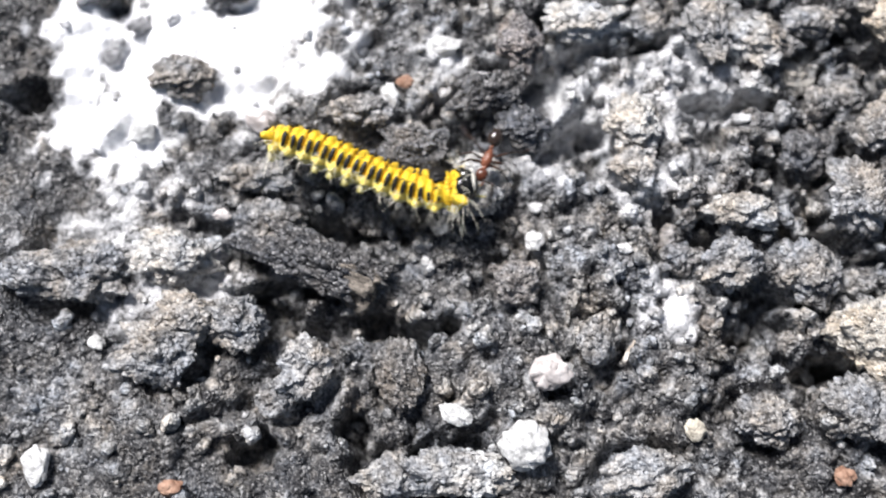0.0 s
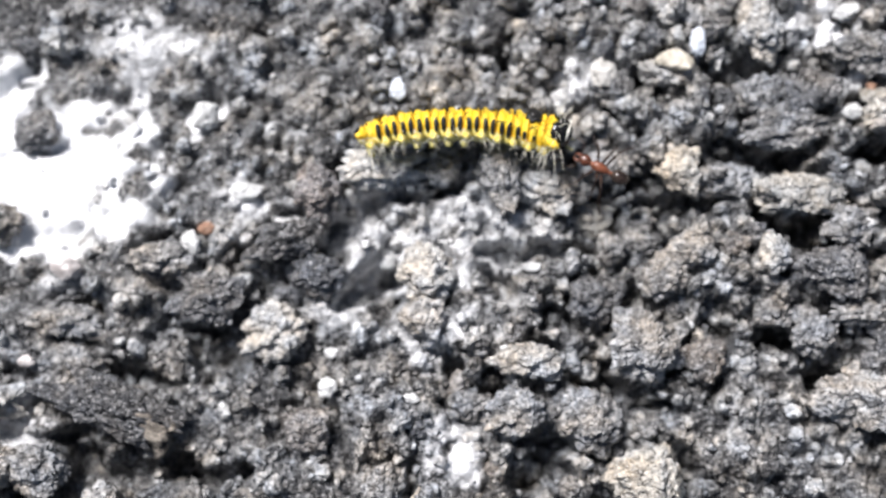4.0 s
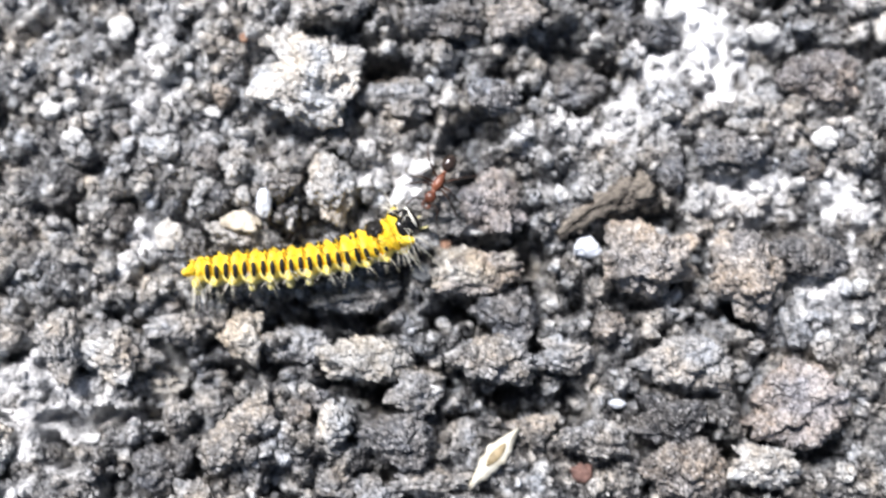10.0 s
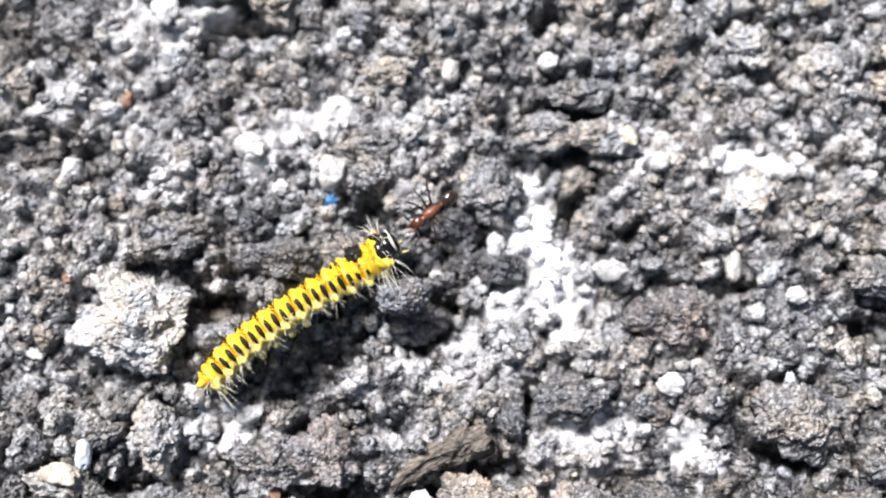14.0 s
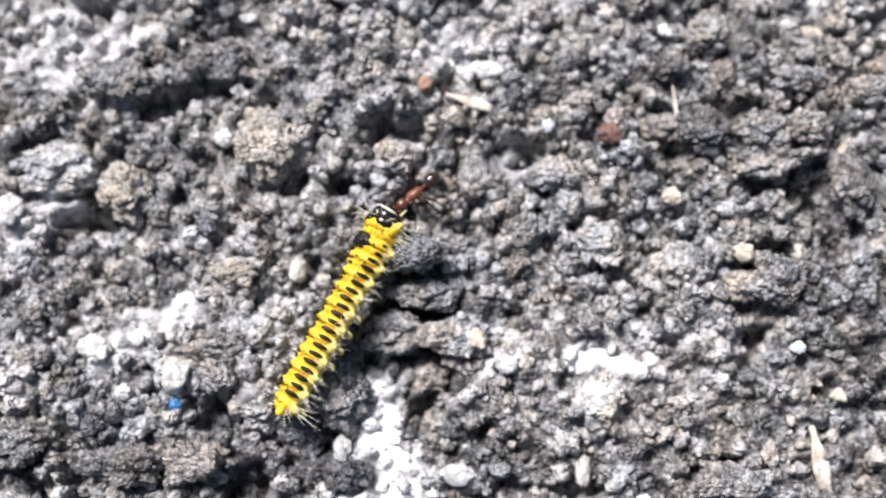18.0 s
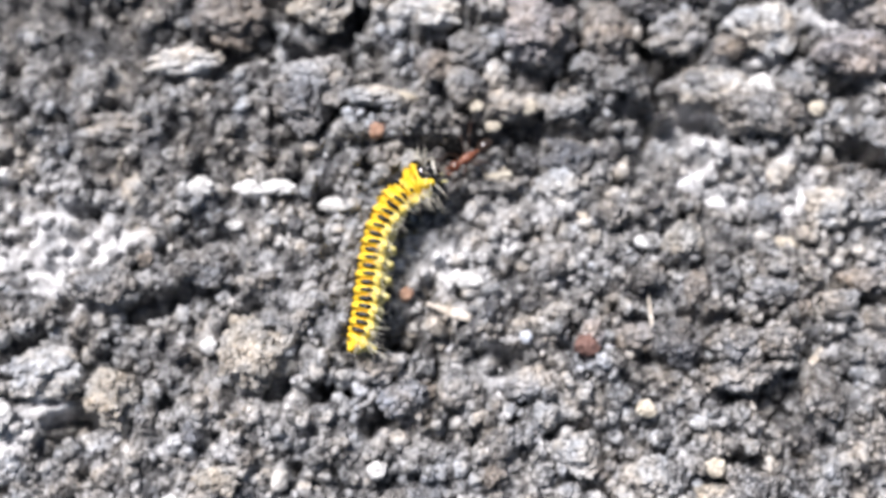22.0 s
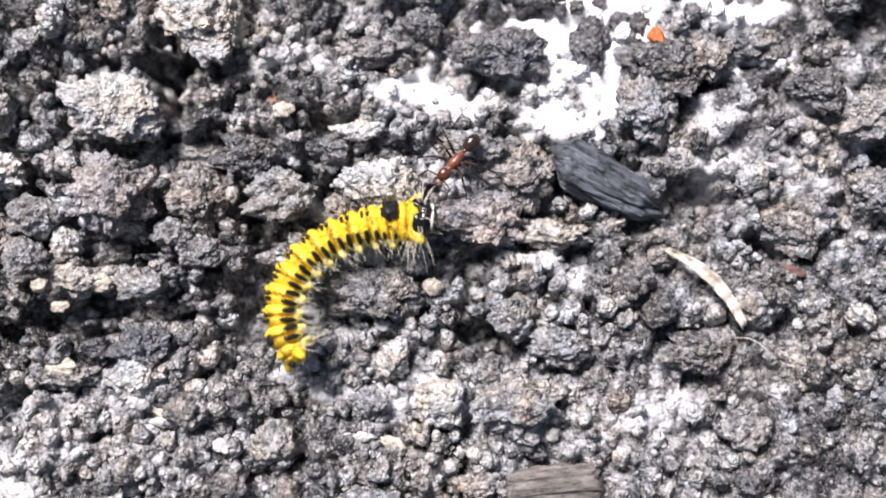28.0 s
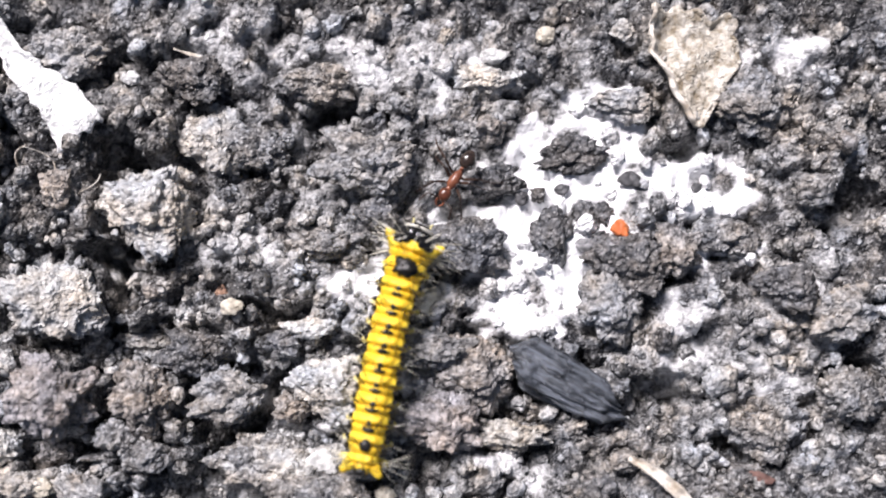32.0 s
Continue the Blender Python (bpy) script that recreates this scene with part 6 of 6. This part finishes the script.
def build_ant():
    """Head towards +x; it walks backwards."""
    ant = tagged(new("ant"), "small red and black ant dragging the caterpillar", "ant")
    part("thorax", egg(0, 0, 0.9, 0.42, 0.42, 1, -0.15), ANT_RED, ant, "red-brown thorax")
    part("neck", egg(0.85, 0.05, 0.3, 0.2, 0.2, 2), ANT_RED, ant)
    head = part("head", egg(1.45, 0.0, 0.58, 0.5, 0.4, 3, 0.12), ANT_HEAD, ant, "dark red-brown head")
    part("waist", egg(-1.0, 0.0, 0.22, 0.18, 0.3, 4), ANT_RED, ant, "red waist knot")
    part("gaster", egg(-1.85, 0.1, 0.8, 0.6, 0.55, 5, -0.1), ANT_BLACK, ant, "glossy black rear body")
    for side in (1, -1):
        part("eye", egg(0, 0, 0.13, 0.08, 0.12, 6), ANT_BLACK, head).matrix_local = pose(1.5 * MM, side * 0.46 * MM, 0.12 * MM)
        part("jaw", limb([(1.9, side * 0.25, -0.1), (2.2, side * 0.3, -0.15), (2.45, side * 0.06, -0.2)], [0.12, 0.1, 0.03]), ANT_RED, head)
        part("antenna", limb([(1.85, side * 0.2, 0.15), (2.1, side * 1.1, 0.6), (2.9, side * 1.4, 0.2)], [0.06, 0.055, 0.07]), ANT_LEG, head, "elbowed antenna")
    legs = []
    for row, (x, reach, back) in enumerate(((0.5, 2.0, 1.5), (0.05, 2.3, -0.2), (-0.45, 2.5, -2.0))):
        for side in (1, -1):
            knee, ankle = (back * 0.35, side * reach * 0.5, 0.75), (back * 0.8, side * reach * 0.85, -0.75)
            leg = part("leg", limb([(0, 0, 0), (0, side * 0.3, -0.05), knee, ankle, (back * 1.1, side * reach, -1.0)], [0.1, 0.12, 0.09, 0.07, 0.04]), ANT_LEG, ant, "thin dark brown leg")
            leg.matrix_local = pose(x * MM, side * 0.25 * MM, -0.15 * MM)
            legs.append((leg, x, side, row))
    for piece in ant.children_recursive:
        piece.data.transform(Matrix.Scale(ANT_SIZE, 4))
        piece.matrix_local.translation *= ANT_SIZE
    return ant, legs


ANT_BODY, ANT_LEGS = build_ant()

HELD_CRUMB = tagged(new("held_crumb", link_mesh("held_crumb", lump(5, 91, 0.3, 0.75, 0.7), SOIL["glitter"])), "dark grey glittering soil crumb clasped by the caterpillar", "soil crumb")
for v in HELD_CRUMB.data.vertices:
    v.co = Vector((v.co.x * 3.9, v.co.y * 2.9, v.co.z * 2.4)) * MM

# ---- the loose crumbs ----
CRUMB_WORDS = {
    "grey": "small grey crumb of soil lying loose",
    "dark": "small dark crumb of soil lying loose",
    "brown": "small brownish crumb of soil lying loose",
    "light": "small pale crumb of dry soil lying loose",
}


def loose_crumbs():
    """Crumbs large enough to be told apart, between the clods along the trail."""
    r = np.random.default_rng(41)
    shapes = [lump(4, 70 + k, 0.65, 1.0, 0.9, 7) for k in range(6)]
    kinds = list(CRUMB_WORDS)
    made = 0
    for k, (x, y) in enumerate(near_trail(900, (38, 24), r)):
        size, spin, kind = 1.1 + 1.5 * r.random() ** 1.6, r.uniform(0, 360, 3), kinds[r.choice(4, p=(0.42, 0.26, 0.16, 0.16))]
        wide = size * r.uniform(0.75, 1.25, 3)
        j, i = window(x, y, size * 0.4)
        if made >= 300 or not TAKEN[j, i].size or TAKEN[j, i].mean() > 0.15 or CHALK[j, i].mean() > 0.4:
            continue
        ob = new("soil_crumb", shared_mesh("crumb", k % len(shapes), shapes, SOIL[kind], "soil_crumb"))
        ob.matrix_world = pose(x * MM, y * MM, (height(x, y, size * 0.4) + size * 0.12) * MM, *spin) @ Matrix.Diagonal((*(wide * MM), 1))
        cover(x, y, size, size, 0, height(x, y, size * 0.4), size)
        tagged(ob, CRUMB_WORDS[kind], "soil crumb", "loose crumbs")
        made += 1


def tufts_of_crumbs(name, source, count, low, high, reach, seed, label, sink):
    """Very many loose crumbs joined into one body."""
    r = np.random.default_rng(seed)
    shapes = []
    for bm in source:
        bm.verts.ensure_lookup_table()
        shapes.append((np.array([v.co for v in bm.verts]), np.array([[v.index for v in f.verts] for f in bm.faces])))
    p = near_trail(count, reach, r)
    verts, faces, dust, n = [], [], [], 0
    for k, (x, y) in enumerate(p):
        j, i = window(x, y, STEP)
        white = float(CHALK[j, i].mean()) if CHALK[j, i].size else 0.0
        if (white > 0.55 and r.random() < 0.62) or (TAKEN[j, i].size and TAKEN[j, i].mean() > 0.5):
            continue
        co, tri = shapes[k % len(shapes)]
        size = low + (high - low) * r.random() ** 2.2
        m = np.array(Euler(r.uniform(0, 6.28, 3)).to_matrix())
        q = (co * (size * r.uniform(0.75, 1.25, 3))) @ m.T
        q += (x, y, height(x, y) + size * sink)
        verts.append(q * MM)
        faces.append(tri + n)
        dust.append(np.full(len(co), white, np.float32))
        n += len(co)
    mesh = bpy.data.meshes.new(name)
    mesh.from_pydata(np.concatenate(verts).tolist(), [], np.concatenate(faces).tolist())
    mesh.attributes.new("chalk", "FLOAT", "POINT").data.foreach_set("value", np.concatenate(dust))
    mesh.shade_smooth()
    mesh.materials.append(SOIL["granule"])
    return tagged(new(name, mesh), label, "soil crumbs", kind="stuff")


loose_crumbs()
tufts_of_crumbs("soil_granules", [lump(2, 80 + k, 0.8, 1.0, 1.4, 3) for k in range(10)], 15000, 0.35, 1.5, (40, 28), 42, "fine loose grey soil granules", 0.15)

# ---- what moves ----
# seconds; middle of the body, millimetres; heading, bend and change of bend, degrees; length, millimetres; roll to its left, degrees
CRAWL = [
    (0, -5.4, -6.1, -24, 23, 260, 15.0, 67),
    (0.5, -1.3, -3.2, -10, 6, 72, 15.6, 67),
    (1, 1.5, -2.5, 1, 5, 44, 16.1, 67),
    (1.5, 4.4, -1.7, 4, 8, 0, 16.2, 68),
    (2, 7.9, -0.4, 13, 2, -68, 16.1, 68),
    (2.5, 8.2, 1.1, 17, -25, -100, 15.8, 68),
    (4.5, 19.1, 9.3, -5, -27, 34, 15.1, 69),
    (5, 22.3, 9.0, -6, -18, -0, 15.0, 69),
    (5.5, 26.3, 8.9, -15, -18, 0, 15.4, 69),
    (6, 29.2, 9.4, -9, -9, 79, 15.9, 69),
    (6.2, 31.1, 10.0, -8, -25, 55, 16.0, 69),
    (6.5, 33.5, 11.1, -7, -54, 1, 16.1, 69),
    (7, 34.3, 10.2, -11, -53, 48, 16.1, 69),
    (7.5, 35.2, 10.2, -7, -45, 0, 16.3, 69),
    (8, 35.0, 9.3, -11, -40, 1, 15.6, 69),
    (8.5, 34.9, 8.8, -15, -41, 0, 15.7, 69),
    (9, 35.1, 9.2, -13, -23, 145, 15.8, 69),
    (9.5, 35.8, 9.0, -4, 24, 120, 16.2, 69),
    (10, 36.3, 10.6, 8, 33, 110, 16.7, 68),
    (10.5, 38.4, 12.2, 12, 36, 110, 17.2, 67),
    (11, 41.9, 15.0, 15, 14, 176, 16.6, 67),
    (11.5, 41.8, 16.3, 30, -30, 0, 17.2, 70),
    (11.8, 41.4, 16.4, 36, -27, 0, 16.9, 72),
    (12, 42.5, 17.6, 40, -25, 0, 16.5, 73),
    (12.5, 43.4, 20.1, 51, -44, 1, 16.1, 73),
    (13, 46.6, 24.5, 43, -29, 75, 16.7, 73),
    (13.5, 46.8, 24.5, 37, -19, 60, 16.4, 73),
    (15.5, 55.6, 30.5, 27, -11, 102, 16.6, 73),
    (16, 59.0, 33.7, 40, -5, 0, 16.0, 73),
    (16.5, 61.2, 36.3, 47, -14, 0, 16.2, 73),
    (17, 61.7, 37.4, 49, 2, 94, 15.9, 73),
    (17.5, 61.5, 37.5, 53, 5, -0, 15.9, 73),
    (18, 61.6, 38.9, 61, 5, 0, 16.0, 73),
    (18.5, 62.3, 40.0, 64, 4, -0, 15.7, 73),
    (19, 61.8, 40.7, 66, 3, 55, 15.5, 73),
    (19.5, 62.1, 41.9, 68, -3, 0, 15.4, 73),
    (20, 62.7, 45.2, 67, -4, -0, 15.0, 73),
    (20.5, 62.7, 47.0, 67, -42, -0, 15.4, 65),
    (21, 65.3, 49.6, 61, -14, 74, 16.0, 57),
    (21.5, 67.1, 52.1, 60, -6, -0, 15.2, 72),
    (22, 65.4, 58.8, 79, -58, -356, 15.5, 87),
    (22.5, 69.6, 62.8, 76, -165, -182, 16.1, 89),
    (23, 73.4, 62.9, 110, -249, 129, 16.6, 79),
    (23.5, 74.3, 64.7, 78, -234, 283, 17.2, 76),
    (24, 79.7, 67.4, 58, -199, 117, 16.4, 73),
    (24.5, 84.5, 69.1, 49, -214, 61, 16.8, 70),
    (25, 87.8, 70.1, 34, -193, 145, 16.9, 67),
    (25.5, 88.2, 70.2, 40, -211, 159, 17.2, 64),
    (26, 89.8, 70.7, 22, -182, 260, 16.2, 61),
    (26.5, 91.5, 71.6, 24, -166, 73, 17.1, 58),
    (28.5, 91.7, 73.1, 45, -137, 288, 16.2, 48),
    (28.8, 92.0, 74.8, 52, -172, 261, 16.3, 47),
    (29, 94.0, 75.4, 57, -178, 150, 16.4, 46),
    (29.2, 94.0, 77.0, 53, -176, 220, 16.2, 44),
    (29.4, 95.6, 77.6, 36, -72, 200, 14.9, 41),
    (29.6, 96.7, 76.7, 39, -27, 0, 14.4, 38),
    (30, 97.7, 77.9, 57, -72, 446, 15.0, 16),
    (30.3, 99.4, 77.5, 83, -41, 0, 15.8, 5),
    (30.6, 98.8, 78.1, 82, -38, -0, 15.5, 4),
    (31, 99.3, 78.8, 76, -13, 0, 14.4, 3),
    (31.6, 99.2, 79.5, 73, -6, 0, 14.8, 1),
    (32, 99.2, 79.5, 78, -12, -37, 15.9, 0),
]
# seconds and the place of the ant's thorax, millimetres
ANT = [
    (0, 2.6, -5.0), (1, 11.9, -0.4), (1.5, 15.4, -0.8), (2, 19.7, 0.2), (2.5, 19.0, 1.7), (4.5, 29.3, 6.2),
    (5, 33.0, 6.8), (5.5, 35.6, 6.1), (6, 39.9, 8.1), (6.5, 44.8, 7.6), (7, 45.4, 6.0), (7.5, 45.7, 5.7),
    (8, 45.2, 5.3), (8.5, 45.3, 6.0), (9, 46.4, 7.4), (9.5, 45.1, 11.6), (10, 45.5, 16.1), (10.5, 46.7, 19.1),
    (11, 50.4, 21.1), (11.5, 51.0, 22.2), (12, 51.7, 24.5), (12.5, 52.4, 26.7), (13, 55.4, 31.1), (13.5, 56.0, 31.0),
    (15.5, 64.6, 35.8), (16, 67.6, 38.7), (16.5, 69.6, 43.6), (17, 68.8, 44.7), (17.5, 67.1, 46.1), (18, 66.8, 47.2),
    (18.5, 67.5, 48.3), (19, 67.5, 49.1), (19.5, 66.7, 49.9), (20, 68.1, 54.5), (20.5, 68.7, 55.5), (21, 70.1, 58.2),
    (21.5, 71.7, 59.5), (22, 72.2, 65.8), (22.5, 77.1, 67.2), (23, 80.6, 69.7), (23.5, 84.0, 68.7), (24, 89.6, 69.4),
    (24.5, 94.2, 69.1), (25, 98.0, 69.6), (25.5, 99.1, 67.9), (26, 101.3, 68.9), (26.5, 102.5, 70.7), (28.5, 100.4, 79.4),
    (29, 101.4, 80.2), (29.2, 101.6, 82.4), (29.6, 102.2, 83.6), (30, 102.1, 86.4), (30.3, 103.3, 86.8), (30.6, 102.5, 87.1), (31, 102.1, 88.5),
    (31.6, 102.1, 89.0), (32, 103.6, 90.3),
]
# seconds and the place of the crumb that the caterpillar's legs hold on to for a while
HELD = [
    (0, 49.5, 22.5, 0.9, -20),
    (12.2, 49.5, 22.5, 0.9, -20),
    (12.5, 49.5, 22.5, 1.8, 0),
    (13, 53.0, 25.1, 1.8, 0),
    (13.5, 53.7, 25.5, 1.8, 0),
    (15.5, 63.1, 31.0, 1.8, 0),
    (16, 65.9, 36.3, 1.8, 0),
    (16.5, 68.5, 38.3, 1.8, 0),
    (17, 68.0, 39.9, 1.8, 0),
    (17.5, 67.7, 41.3, 1.8, 0),
    (18, 66.8, 42.9, 1.8, 0),
    (18.5, 67.6, 44.1, 1.8, 0),
    (19, 67.3, 44.5, 1.8, 0),
    (19.5, 67.4, 45.9, 1.8, 0),
    (20, 67.2, 47.6, 1.8, 0),
    (20.4, 67.4, 47.8, 0.8, 12),
    (32, 67.4, 47.8, 0.8, 12),
]
LOWEST = 2.0


def ride(x, y, reach=1.3, share=75):
    """How high something rests on the soil and the clods there."""
    j, i = window(x, y, reach)
    return float(np.percentile(SURFACE[j, i], share)) if SURFACE[j, i].size else 0.5


def along(row, s):
    """The place and heading of the body at s, from -0.5 at the tail to 0.5 at the head."""
    t, x, y, turn, bend, more, long, roll = row
    n = 16
    step = s / n
    for k in range(n):
        u = step * (k + 0.5)
        a = radians(turn + bend * u + more * u * u / 2)
        x, y = x + math.cos(a) * step * long, y + math.sin(a) * step * long
    return x, y, turn + bend * s + more * s * s / 2


def motions():
    middle, rows_of = [], [[] for _ in PIECES]
    for row in CRAWL:
        t, x, y, turn, *_, roll = row
        places = [along(row, -0.5 + (k + 0.5) / PARTS + (-0.022 if k == PARTS - 1 else 0)) for k in range(PARTS)]
        lift = [ride(px, py) for px, py, _ in places]
        lift = [max(LOWEST, 1.1 + np.mean(lift[max(0, k - 2) : k + 3])) for k in range(PARTS)]
        base = pose(x * MM, y * MM, lift[PARTS // 2] * MM, 0, 0, turn)
        middle.append((t, base))
        for k, rows in enumerate(rows_of):
            px, py, heading = places[k]
            slope = math.degrees(math.atan2(lift[min(k + 1, PARTS - 1)] - lift[max(k - 1, 0)], 2.4))
            rows.append((t, base.inverted() @ pose(px * MM, py * MM, lift[k] * MM, 0, 0, heading) @ pose(0, 0, 0, 0, -slope) @ pose(0, 0, 0, -roll * (1 - 0.45 * min(1, max(0, (k - 7) / 4))))))
    walk(CATERPILLAR, middle)
    for piece, rows in zip(PIECES, rows_of):
        walk(piece, rows)
    walked, last = [], 0.0
    for t, x, y in ANT:
        after = next((r for r in CRAWL if r[0] >= t), CRAWL[-1])
        before = [r for r in CRAWL if r[0] <= t][-1]
        f = 0 if after[0] == before[0] else (t - before[0]) / (after[0] - before[0])
        hx, hy = (along(before, 0.5)[k] * (1 - f) + along(after, 0.5)[k] * f for k in (0, 1))
        turn = math.degrees(math.atan2(hy - y, hx - x))
        turn = last + (turn - last + 180) % 360 - 180
        last = turn
        walked.append((t, pose(x * MM, y * MM, (ride(x, y, 2.0, 92) + 1.1) * MM, 0, 0, turn)))
    walk(ANT_BODY, walked)
    walk(HELD_CRUMB, [(t, pose(x * MM, y * MM, max(z, ride(x, y) + 1.2 if z > 1.5 else z) * MM, 0, 0, turn)) for t, x, y, z, turn in HELD])
    for leg, x, side, row in ANT_LEGS:
        rows = []
        for k in range(129):
            swing = math.sin(k * 1.9 + row * 2.1 + side * 1.6)
            rows.append((k * 0.25, pose(x * ANT_SIZE * MM, side * 0.25 * ANT_SIZE * MM, -0.15 * ANT_SIZE * MM, 5 * side * math.cos(k * 1.9 + row), 0, 17 * swing)))
        walk(leg, rows)


motions()
